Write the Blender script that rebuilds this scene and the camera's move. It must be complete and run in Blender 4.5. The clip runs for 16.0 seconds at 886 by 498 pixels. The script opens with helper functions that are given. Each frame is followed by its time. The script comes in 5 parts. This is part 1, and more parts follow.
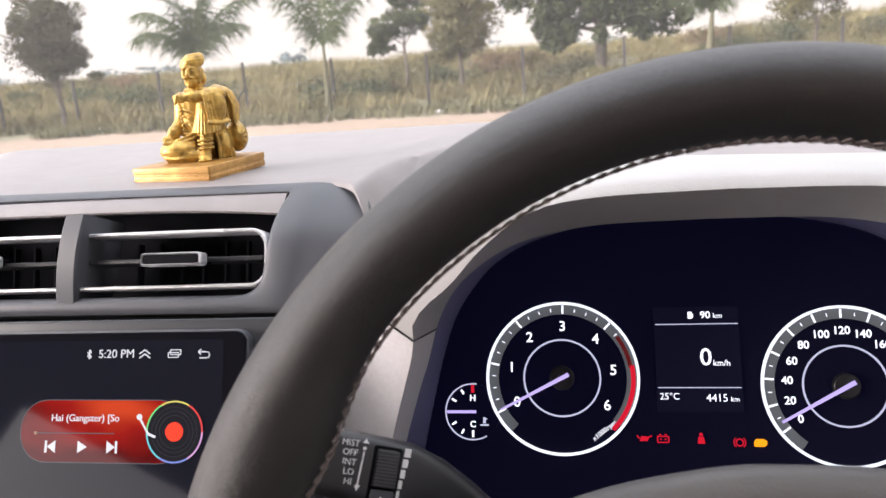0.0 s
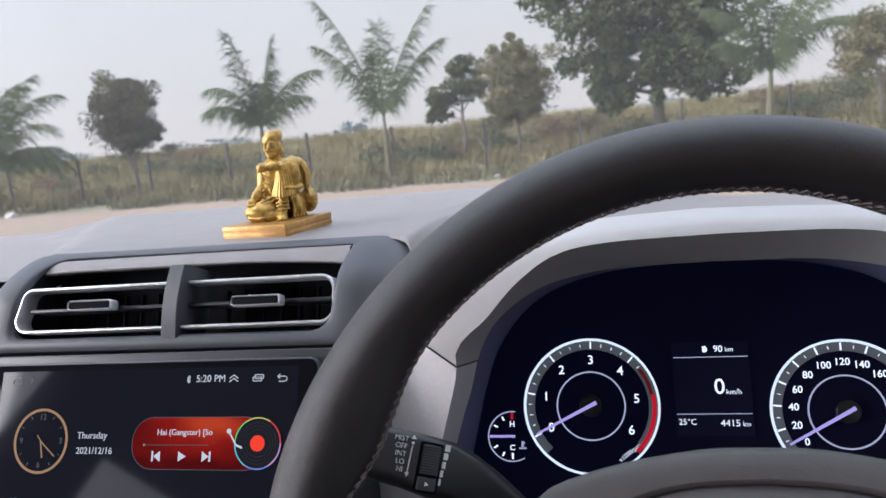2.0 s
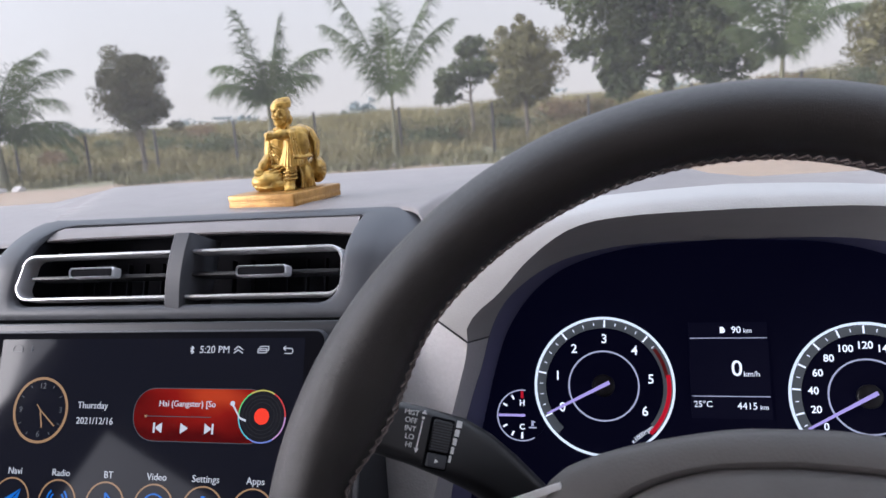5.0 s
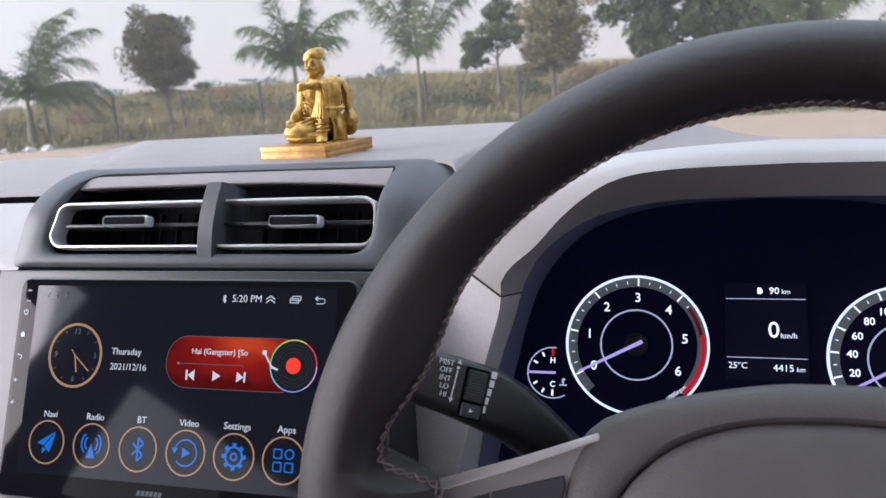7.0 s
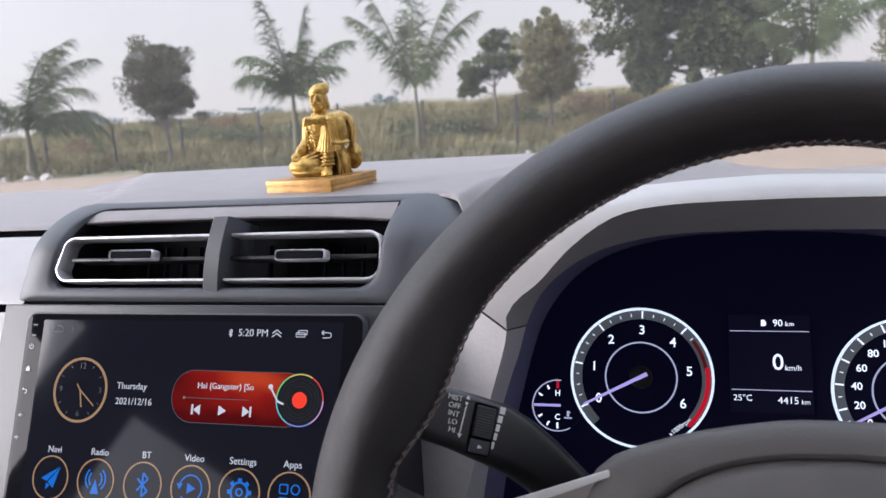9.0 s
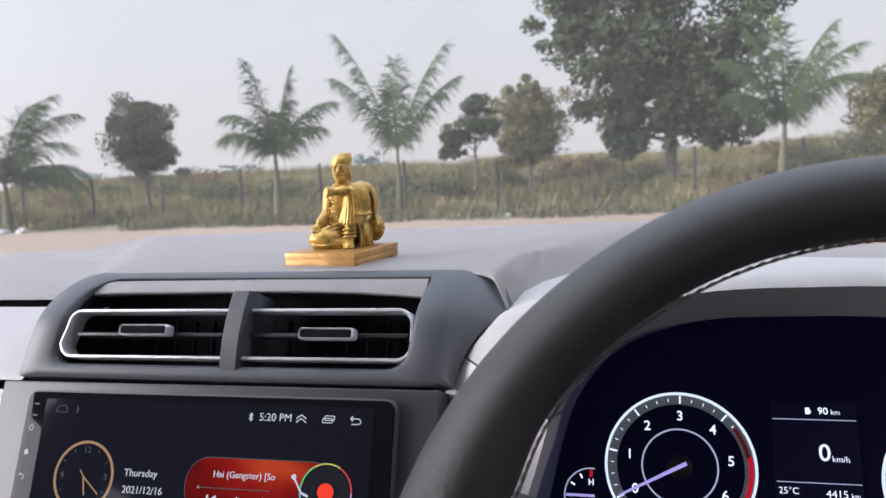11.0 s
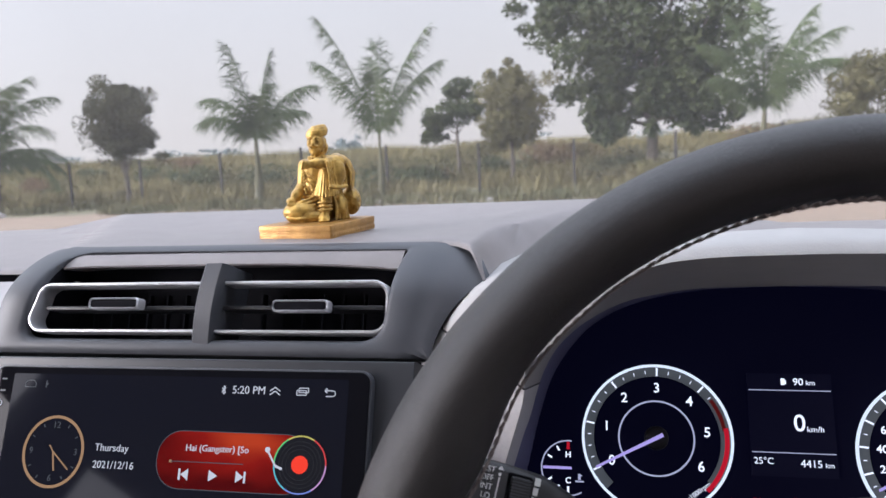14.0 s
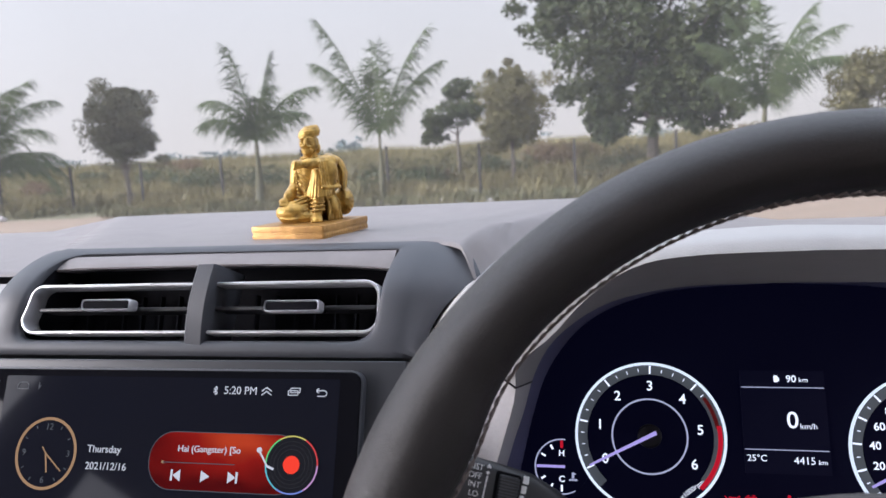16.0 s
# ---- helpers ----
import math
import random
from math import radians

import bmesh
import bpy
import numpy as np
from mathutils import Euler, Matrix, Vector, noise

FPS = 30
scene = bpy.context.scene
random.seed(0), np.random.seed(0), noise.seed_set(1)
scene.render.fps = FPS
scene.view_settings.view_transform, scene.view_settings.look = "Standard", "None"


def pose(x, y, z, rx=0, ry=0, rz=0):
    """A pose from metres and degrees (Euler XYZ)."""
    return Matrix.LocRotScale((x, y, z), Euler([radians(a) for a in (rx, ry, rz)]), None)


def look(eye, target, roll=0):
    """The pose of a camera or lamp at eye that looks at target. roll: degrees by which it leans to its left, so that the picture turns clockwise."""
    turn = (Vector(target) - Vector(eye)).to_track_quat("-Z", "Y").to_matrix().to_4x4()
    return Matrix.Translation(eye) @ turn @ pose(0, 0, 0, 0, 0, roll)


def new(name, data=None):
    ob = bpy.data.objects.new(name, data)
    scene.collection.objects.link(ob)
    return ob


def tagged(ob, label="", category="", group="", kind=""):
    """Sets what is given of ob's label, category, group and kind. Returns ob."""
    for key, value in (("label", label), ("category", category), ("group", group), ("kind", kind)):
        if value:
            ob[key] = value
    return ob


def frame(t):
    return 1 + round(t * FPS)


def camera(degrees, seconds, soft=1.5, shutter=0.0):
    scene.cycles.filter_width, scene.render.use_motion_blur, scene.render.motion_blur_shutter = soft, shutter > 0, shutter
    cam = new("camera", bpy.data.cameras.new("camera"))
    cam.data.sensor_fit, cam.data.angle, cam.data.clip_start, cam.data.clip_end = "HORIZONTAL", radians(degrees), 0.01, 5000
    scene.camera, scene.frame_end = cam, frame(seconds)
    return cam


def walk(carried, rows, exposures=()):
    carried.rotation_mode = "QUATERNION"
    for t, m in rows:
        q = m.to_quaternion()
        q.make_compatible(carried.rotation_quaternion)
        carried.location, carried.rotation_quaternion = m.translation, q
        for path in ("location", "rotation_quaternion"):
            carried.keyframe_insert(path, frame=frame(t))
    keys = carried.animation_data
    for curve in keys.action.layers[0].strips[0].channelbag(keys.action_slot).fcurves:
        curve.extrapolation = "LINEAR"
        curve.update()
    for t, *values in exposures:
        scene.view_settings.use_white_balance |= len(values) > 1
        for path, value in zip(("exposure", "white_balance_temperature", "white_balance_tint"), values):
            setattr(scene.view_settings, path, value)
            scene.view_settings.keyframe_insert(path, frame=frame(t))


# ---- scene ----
cam = camera(59.4, 16.0)
cam.data.dof.use_dof, cam.data.dof.focus_distance, cam.data.dof.aperture_fstop = True, 0.4, 21.0
PATH = [
    (0, (0.039, 0.102, 1.163), (-0.303, 2.018, 0.702), -4.2),
    (0.5, (0.068, 0.059, 1.171), (-0.32, 1.989, 0.819), -6.3),
    (1, (0.064, 0.044, 1.168), (-0.367, 1.975, 0.873), -6.1),
    (1.5, (0.06, 0.042, 1.164), (-0.403, 1.967, 0.885), -5.6),
    (2, (0.061, 0.039, 1.165), (-0.424, 1.958, 0.877), -5.5),
    (2.5, (0.065, 0.041, 1.167), (-0.439, 1.951, 0.854), -5.6),
    (3, (0.065, 0.044, 1.167), (-0.45, 1.946, 0.824), -5.7),
    (3.5, (0.064, 0.052, 1.165), (-0.451, 1.951, 0.81), -5.6),
    (5.8, (0.044, 0.049, 1.15), (-0.468, 1.955, 0.826), -3.7),
    (6, (0.042, 0.05, 1.148), (-0.481, 1.949, 0.801), -3.7),
    (6.5, (0.043, 0.051, 1.148), (-0.5, 1.937, 0.762), -3.7),
    (7, (0.047, 0.052, 1.151), (-0.512, 1.927, 0.737), -3.8),
    (7.5, (0.047, 0.052, 1.151), (-0.52, 1.923, 0.726), -3.8),
    (8, (0.048, 0.051, 1.152), (-0.523, 1.921, 0.734), -3.8),
    (8.5, (0.04, 0.053, 1.146), (-0.523, 1.932, 0.757), -3.8),
    (9, (0.044, 0.049, 1.155), (-0.509, 1.94, 0.81), -3.9),
    (9.5, (0.031, 0.051, 1.169), (-0.498, 1.963, 0.912), -3.7),
    (9.7, (0.024, 0.055, 1.172), (-0.489, 1.973, 0.933), -3.8),
    (12, (0.01, 0.061, 1.158), (-0.477, 1.991, 0.966), -2.2),
    (12.5, (0.012, 0.061, 1.158), (-0.46, 1.995, 0.964), -2.2),
    (13, (0.014, 0.061, 1.158), (-0.45, 1.995, 0.955), -2.3),
    (13.5, (0.013, 0.063, 1.158), (-0.446, 1.997, 0.938), -2.5),
    (14, (0.013, 0.065, 1.156), (-0.44, 1.999, 0.92), -2.7),
    (14.5, (0.014, 0.074, 1.155), (-0.435, 2.007, 0.907), -2.8),
    (15, (0.015, 0.068, 1.154), (-0.433, 2.0, 0.904), -3.0),
    (15.5, (0.017, 0.067, 1.156), (-0.434, 2.0, 0.913), -3.0),
    (16, (0.018, 0.066, 1.155), (-0.438, 1.999, 0.921), -3.1),
]
# a bright, warm start while the exposure settles
EXPOSURES = [(0, 0.60, 6500, 15), (0.4, 0.22, 6150, 13), (1.0, 0.0, 5820, 12), (4.0, 0.0, 5820, 13), (6.5, 0.10, 5850, 14), (9.5, 0.05, 5880, 14), (12, 0.0, 5880, 14), (16, 0.03, 5880, 14)]
walk(cam, [(t, look(eye, target, roll)) for t, eye, target, roll in PATH], EXPOSURES)

# ---- world and sun ----
world = bpy.data.worlds.new("hazy_evening")
scene.world = world
world.use_nodes = True
wn, wl = world.node_tree.nodes, world.node_tree.links
sky = wn.new("ShaderNodeTexSky")
sky.sky_type, sky.sun_disc = "NISHITA", False
sky.sun_elevation, sky.sun_rotation = radians(15), radians(-119)
sky.air_density, sky.dust_density, sky.ozone_density = 1.0, 6.0, 1.0
haze = wn.new("ShaderNodeTexCoord")
sep = wn.new("ShaderNodeSeparateXYZ")
ramp = wn.new("ShaderNodeValToRGB")
ramp.color_ramp.elements[0].position, ramp.color_ramp.elements[0].color = 0.0, (8.6, 7.7, 7.1, 1)
ramp.color_ramp.elements[1].position, ramp.color_ramp.elements[1].color = 0.9, (24.0, 24.8, 26.8, 1)
mid = ramp.color_ramp.elements.new(0.22)
mid.color = (8.55, 8.15, 8.05, 1)
cloud = wn.new("ShaderNodeTexNoise")
cloud.inputs["Scale"].default_value, cloud.inputs["Detail"].default_value = 2.2, 4.0
veil = wn.new("ShaderNodeMixRGB")
veil.blend_type, veil.inputs[0].default_value = "MULTIPLY", 0.16
mix = wn.new("ShaderNodeMixRGB")
mix.inputs[0].default_value = 0.9
wl.new(haze.outputs["Generated"], sep.inputs[0])
wl.new(haze.outputs["Generated"], cloud.inputs["Vector"])
wl.new(sep.outputs["Z"], ramp.inputs[0])
wl.new(ramp.outputs[0], veil.inputs[1])
wl.new(cloud.outputs["Fac"], veil.inputs[2])
wl.new(sky.outputs[0], mix.inputs[1])
wl.new(veil.outputs[0], mix.inputs[2])
# the veiled sun's wide glow, behind the car
SUN_FROM = Vector((-0.84, -0.46, 0.27)).normalized()
toward, fade, spread, glare, total = (wn.new("ShaderNodeVectorMath"), wn.new("ShaderNodeMath"), wn.new("ShaderNodeMath"), wn.new("ShaderNodeMixRGB"), wn.new("ShaderNodeMixRGB"))
toward.operation, toward.inputs[1].default_value = "DOT_PRODUCT", SUN_FROM
fade.operation, fade.inputs[1].default_value, fade.inputs[2].default_value = "MULTIPLY_ADD", 0.5, 0.5
spread.operation, spread.inputs[1].default_value = "POWER", 9.0
glare.blend_type, glare.inputs[0].default_value, glare.inputs[1].default_value = "MULTIPLY", 1.0, (52.0, 50.0, 50.0, 1)
total.blend_type, total.inputs[0].default_value = "ADD", 1.0
wl.new(haze.outputs["Generated"], toward.inputs[0])
wl.new(toward.outputs["Value"], fade.inputs[0])
wl.new(fade.outputs[0], spread.inputs[0])
wl.new(spread.outputs[0], glare.inputs[2])
wl.new(mix.outputs[0], total.inputs[1])
wl.new(glare.outputs[0], total.inputs[2])
wl.new(total.outputs[0], wn["Background"].inputs[0])
wn["Background"].inputs[1].default_value = 0.11

sun = new("sun", bpy.data.lights.new("sun", "SUN"))
sun.data.energy, sun.data.angle, sun.data.color = 4.7, radians(30), (1.0, 0.91, 0.84)
sun.matrix_world = look(SUN_FROM * 5, (0, 0, 0))

# ---- materials ----
MATS = {}


def material(name, color, rough=0.5, metal=0.0, grain=60.0, vary=0.12, blotch=4.0, bump=0.0, bump_scale=900.0, pattern="noise",
             emit=None, power=0.0, spec=0.5, coat=0.0, per_object=0.0, tint=None, sheen=0.0):
    """A procedural surface: colour that varies at two scales, uneven gloss, and fine relief."""
    if name in MATS:
        return MATS[name]
    m = bpy.data.materials.new(name)
    m.use_nodes = True
    n, l = m.node_tree.nodes, m.node_tree.links
    b = n["Principled BSDF"]
    b.inputs["Metallic"].default_value = metal
    b.inputs["Specular IOR Level"].default_value = spec
    b.inputs["Coat Weight"].default_value = coat
    b.inputs["Sheen Weight"].default_value = sheen
    co = n.new("ShaderNodeTexCoord")
    fine, large = n.new("ShaderNodeTexNoise"), n.new("ShaderNodeTexNoise")
    fine.inputs["Scale"].default_value, fine.inputs["Detail"].default_value = grain, 5.0
    large.inputs["Scale"].default_value, large.inputs["Detail"].default_value = blotch, 3.0
    both = n.new("ShaderNodeMath")
    both.operation = "ADD"
    for t in (fine, large):
        l.new(co.outputs["Object"], t.inputs["Vector"])
    l.new(fine.outputs["Fac"], both.inputs[0])
    l.new(large.outputs["Fac"], both.inputs[1])
    last = both.outputs[0]
    if per_object:
        info, scale, add = n.new("ShaderNodeObjectInfo"), n.new("ShaderNodeMath"), n.new("ShaderNodeMath")
        scale.operation, add.operation = "MULTIPLY_ADD", "ADD"
        scale.inputs[1].default_value, scale.inputs[2].default_value = per_object, -per_object / 2
        l.new(info.outputs["Random"], scale.inputs[0])
        l.new(scale.outputs[0], add.inputs[0])
        l.new(last, add.inputs[1])
        last = add.outputs[0]
    shade = n.new("ShaderNodeMapRange")
    shade.inputs["From Min"].default_value, shade.inputs["From Max"].default_value = 0.6, 1.4
    l.new(last, shade.inputs["Value"])
    pick = n.new("ShaderNodeMixRGB")
    low = [c * (1 - vary) for c in color]
    high = list(tint) if tint else [min(1, c * (1 + vary)) for c in color]
    pick.inputs[1].default_value, pick.inputs[2].default_value = (*low, 1), (*high, 1)
    l.new(shade.outputs[0], pick.inputs[0])
    l.new(pick.outputs[0], b.inputs["Base Color"])
    gloss = n.new("ShaderNodeMapRange")
    gloss.inputs["To Min"].default_value, gloss.inputs["To Max"].default_value = max(0.02, rough * 0.85), min(1, rough * 1.15)
    l.new(large.outputs["Fac"], gloss.inputs["Value"])
    l.new(gloss.outputs[0], b.inputs["Roughness"])
    if bump:
        if pattern == "cells":
            r = n.new("ShaderNodeTexVoronoi")
            out = "Distance"
        elif pattern == "pebbles":
            r = n.new("ShaderNodeTexVoronoi")
            r.feature, out = "DISTANCE_TO_EDGE", "Distance"
        else:
            r = n.new("ShaderNodeTexNoise")
            r.inputs["Detail"].default_value = 3.0
            out = "Fac"
        r.inputs["Scale"].default_value = bump_scale
        l.new(co.outputs["Object"], r.inputs["Vector"])
        k = n.new("ShaderNodeBump")
        k.inputs["Strength"].default_value, k.inputs["Distance"].default_value = bump, (0.38 if pattern == "pebbles" else 0.2) / bump_scale
        l.new(r.outputs[out], k.inputs["Height"])
        l.new(k.outputs[0], b.inputs["Normal"])
    if emit:
        b.inputs["Emission Color"].default_value = (*emit, 1)
        b.inputs["Emission Strength"].default_value = power
    MATS[name] = m
    return m


LEATHER = material("black_leather", (0.024, 0.0215, 0.021), 0.47, vary=0.3, grain=40, bump=1.0, bump_scale=1500, pattern="pebbles", spec=0.6)
PAD_PLASTIC = material("grained_black_plastic", (0.1, 0.095, 0.094), 0.55, bump=0.4, bump_scale=900, pattern="cells")
DASH = material("grey_dash_plastic", (0.2, 0.18, 0.177), 0.5, vary=0.12, bump=0.3, bump_scale=1300, pattern="cells")
FASCIA = material("dark_grey_fascia", (0.055, 0.058, 0.067), 0.5, vary=0.08, bump=0.2, bump_scale=1500, spec=0.4)
HOOD = material("light_grey_vinyl", (0.38, 0.368, 0.36), 0.58, vary=0.06, bump=0.35, bump_scale=1000, pattern="cells")
# the hood's vinyl with a weave, lightened to stand in for light falling there
WEAVE_AS_LIT = material("woven_vinyl_as_lit", (0.58, 0.56, 0.565), 0.6, vary=0.08, grain=500, bump=0.5, bump_scale=700, pattern="cells")
PALE = material("pale_grey_vinyl", (0.31, 0.30, 0.305), 0.5, vary=0.05, bump=0.3, bump_scale=1000, pattern="cells")
BLACK = material("black_plastic", (0.012, 0.012, 0.014), 0.4, bump=0.1)
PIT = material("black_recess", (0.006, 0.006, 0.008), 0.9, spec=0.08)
CONSOLE = material("charcoal_console", (0.022, 0.023, 0.027), 0.5, vary=0.1, bump=0.15, bump_scale=1500)
CHROME = material("satin_chrome", (0.66, 0.66, 0.68), 0.28, metal=0.55, vary=0.06)
SILVER = material("silver_paint", (0.72, 0.72, 0.72), 0.36, metal=0.35, vary=0.06)
GUNMETAL = material("gunmetal_paint", (0.34, 0.325, 0.32), 0.4, metal=0.4, vary=0.06)
GLOSS = material("black_glass", (0.006, 0.006, 0.008), 0.04, vary=0.05, spec=0.045)
# black face with a faint navy glow added, though it is no lamp
CLUSTER_GLOW_BLACK = material("cluster_glow_black", (0.004, 0.004, 0.009), 0.5, spec=0.05, emit=(0.02, 0.02, 0.11), power=0.045)
# the gauges' bluish sheen on the lip is put into its base colour
CLUSTER_LIP = material("cluster_lip", (0.14, 0.14, 0.25), 0.5, bump=0.1, spec=0.2)
THREAD = material("grey_thread", (0.2, 0.165, 0.155), 0.8, vary=0.2)
WHITE_PRINT = material("white_print", (0.85, 0.85, 0.85), 0.6)
GOLD = material("antique_gold", (0.27, 0.145, 0.022), 0.36, metal=0.4, grain=240, vary=0.5, blotch=90, bump=0.4, bump_scale=500, tint=(0.74, 0.47, 0.11))
BRONZE = material("bronze_paint", (0.36, 0.17, 0.035), 0.4, metal=0.45, grain=160, vary=0.45, blotch=60, bump=0.4, bump_scale=300, tint=(0.5, 0.28, 0.08))
LINER = material("roof_lining", (0.62, 0.6, 0.58), 0.9, bump=0.2)
CARPET = material("dark_carpet", (0.05, 0.049, 0.05), 0.95, bump=0.4, bump_scale=400)
DOOR_TRIM = material("door_trim", (0.3, 0.29, 0.28), 0.6, bump=0.2)


def glow(name, color, power, rough=0.15):
    return material(name, tuple(0.03 * c for c in color), rough, vary=0.02, emit=color, power=power, spec=0.13 if rough < 0.1 else 0.15)


LIT_WHITE = glow("lit_white", (0.86, 0.9, 1.0), 1.15)
LIT_RING = glow("lit_ring", (0.8, 0.88, 1.0), 1.0)
LIT_SOFT = glow("lit_soft", (0.72, 0.74, 1.0), 0.55)
LIT_GREY = glow("lit_grey", (0.5, 0.55, 0.62), 0.11)
LIT_NEEDLE = glow("lit_needle", (0.55, 0.45, 0.95), 0.75)
LIT_RED = glow("lit_red", (1.0, 0.02, 0.05), 0.45)
LIT_AMBER = glow("lit_amber", (1.0, 0.35, 0.01), 0.9)
LCD_BACK = glow("lcd_back", (0.06, 0.06, 0.24), 0.03, 0.6)
SCREEN_BACK = glow("screen_back", (0.16, 0.17, 0.27), 0.022, 0.05)
UI_WHITE = glow("ui_white", (0.92, 0.94, 1.0), 0.6, 0.05)
UI_GOLD = glow("ui_gold", (1.0, 0.6, 0.32), 0.34, 0.05)
UI_BLUE = glow("ui_blue", (0.03, 0.26, 0.95), 0.55, 0.05)
UI_RED = glow("ui_red", (1.0, 0.06, 0.03), 0.9, 0.05)
UI_DISC = glow("ui_disc", (0.08, 0.08, 0.1), 0.15, 0.05)
UI_GROOVE = glow("ui_groove", (0.3, 0.3, 0.33), 0.06, 0.05)


def card_material():
    """The player's red card on the screen: crimson that brightens towards one end, with fine curved streaks."""
    m = glow("ui_card", (0.8, 0.04, 0.02), 0.4, 0.05)
    n, l = m.node_tree.nodes, m.node_tree.links
    co, w, r = n.new("ShaderNodeTexCoord"), n.new("ShaderNodeTexWave"), n.new("ShaderNodeValToRGB")
    w.inputs["Scale"].default_value, w.inputs["Distortion"].default_value, w.inputs["Detail Scale"].default_value = 24, 7, 1.2
    w.bands_direction = "Y"
    off, stretch, far, dim, line = n.new("ShaderNodeVectorMath"), n.new("ShaderNodeVectorMath"), n.new("ShaderNodeVectorMath"), n.new("ShaderNodeMapRange"), n.new("ShaderNodeMath")
    off.operation, off.inputs[1].default_value = "SUBTRACT", (0.036, 0.004, 0.0038)
    stretch.operation, stretch.inputs[1].default_value = "MULTIPLY", (24, 62, 0)
    far.operation = "LENGTH"
    dim.inputs["From Min"].default_value, dim.inputs["From Max"].default_value = 1.15, 0.0
    line.operation, line.inputs[1].default_value = "MULTIPLY_ADD", 0.16
    r.color_ramp.elements[0].color, r.color_ramp.elements[1].color = (0.10, 0.005, 0.008, 1), (0.95, 0.10, 0.03, 1)
    e = r.color_ramp.elements.new(0.55)
    e.color = (0.46, 0.018, 0.014, 1)
    l.new(co.outputs["Object"], w.inputs["Vector"])
    l.new(co.outputs["Object"], off.inputs[0])
    l.new(off.outputs[0], stretch.inputs[0])
    l.new(stretch.outputs[0], far.inputs[0])
    l.new(far.outputs["Value"], dim.inputs["Value"])
    l.new(w.outputs["Fac"], line.inputs[0])
    l.new(dim.outputs[0], line.inputs[2])
    l.new(line.outputs[0], r.inputs[0])
    l.new(r.outputs[0], n["Principled BSDF"].inputs["Emission Color"])
    n["Principled BSDF"].inputs["Emission Strength"].default_value = 0.45
    return m


UI_CARD = card_material()


def glass_material():
    m = bpy.data.materials.new("clear_glass")
    m.use_nodes = True
    n, l = m.node_tree.nodes, m.node_tree.links
    n.remove(n["Principled BSDF"])
    t, g, mx = n.new("ShaderNodeBsdfTransparent"), n.new("ShaderNodeBsdfGlossy"), n.new("ShaderNodeMixShader")
    t.inputs[0].default_value = (0.97, 0.985, 0.98, 1)
    g.inputs["Roughness"].default_value = 0.02
    mx.inputs[0].default_value = 0.03
    l.new(t.outputs[0], mx.inputs[1])
    l.new(g.outputs[0], mx.inputs[2])
    # thin translucent white film that veils the view, standing in for outdoor haze
    haze_veil, film = n.new("ShaderNodeBsdfTranslucent"), n.new("ShaderNodeMixShader")
    haze_veil.inputs[0].default_value, film.inputs[0].default_value = (0.9, 0.88, 0.86, 1), 0.014
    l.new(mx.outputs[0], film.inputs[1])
    l.new(haze_veil.outputs[0], film.inputs[2])
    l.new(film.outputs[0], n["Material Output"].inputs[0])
    return m


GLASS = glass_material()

# ---- mesh helpers ----


def part(name, bm, mat, parent=None, label="", smooth=True):
    me = bpy.data.meshes.new(name)
    bmesh.ops.recalc_face_normals(bm, faces=bm.faces)
    bm.to_mesh(me)
    bm.free()
    ob = new(name, me)
    me.materials.append(mat)
    if smooth:
        me.shade_smooth()
        me.set_sharp_from_angle(angle=radians(38))
    if parent:
        ob.parent = parent
    return tagged(ob, label) if label else ob


def thing(name, label, category, m=None, group="", kind=""):
    ob = new(name)
    ob.empty_display_size = 0.02
    if m is not None:
        ob.matrix_world = m
    return tagged(ob, label, category, group, kind)


def plane_frame(x, y, z, tilt):
    """A frame on a surface that faces the rear and leans back at the top: x right, y up along it, z towards the driver."""
    return pose(x, y, z, 90 - tilt, 0, 0)


def loft(rings, closed=True, caps=False, bm=None):
    bm = bm or bmesh.new()
    vs = [[bm.verts.new(p) for p in r] for r in rings]
    k = len(rings[0])
    for a, b in zip(vs, vs[1:]):
        for i in range(k if closed else k - 1):
            bm.faces.new((a[i], a[(i + 1) % k], b[(i + 1) % k], b[i]))
    if caps:
        bm.faces.new(vs[0])
        bm.faces.new(vs[-1])
    return bm


def rounded(w, h, r, n=5, cx=0.0, cy=0.0):
    """The outline of a rounded rectangle, anticlockwise."""
    r = min(r, w / 2 - 1e-6, h / 2 - 1e-6)
    pts = []
    for k, (sx, sy) in enumerate(((1, 1), (-1, 1), (-1, -1), (1, -1))):
        for i in range(n + 1):
            a = math.pi / 2 * (k + i / n)
            pts.append((cx + sx * (w / 2 - r) + r * math.cos(a), cy + sy * (h / 2 - r) + r * math.sin(a)))
    return pts


def slab(outline, z0, z1, bevel=0.0, bm=None, steps=3):
    """A plate with the given outline between two heights, its front edge rounded."""
    cx, cy = sum(p[0] for p in outline) / len(outline), sum(p[1] for p in outline) / len(outline)
    w = max(abs(p[0] - cx) for p in outline)
    h = max(abs(p[1] - cy) for p in outline)
    rings = [[(x, y, z0) for x, y in outline]]
    if bevel:
        for i in range(steps + 1):
            a = math.pi / 2 * i / steps
            d = bevel * (1 - math.cos(a))
            rings.append([(cx + (x - cx) * (1 - d / w), cy + (y - cy) * (1 - d / h), z1 - bevel + bevel * math.sin(a)) for x, y in outline])
    else:
        rings.append([(x, y, z1) for x, y in outline])
    return loft(rings, True, True, bm)


def disc(r, z0, z1, cx=0.0, cy=0.0, n=40, bm=None, bevel=0.0):
    return slab([(cx + r * math.cos(2 * math.pi * i / n), cy + r * math.sin(2 * math.pi * i / n)) for i in range(n)], z0, z1, bevel, bm)


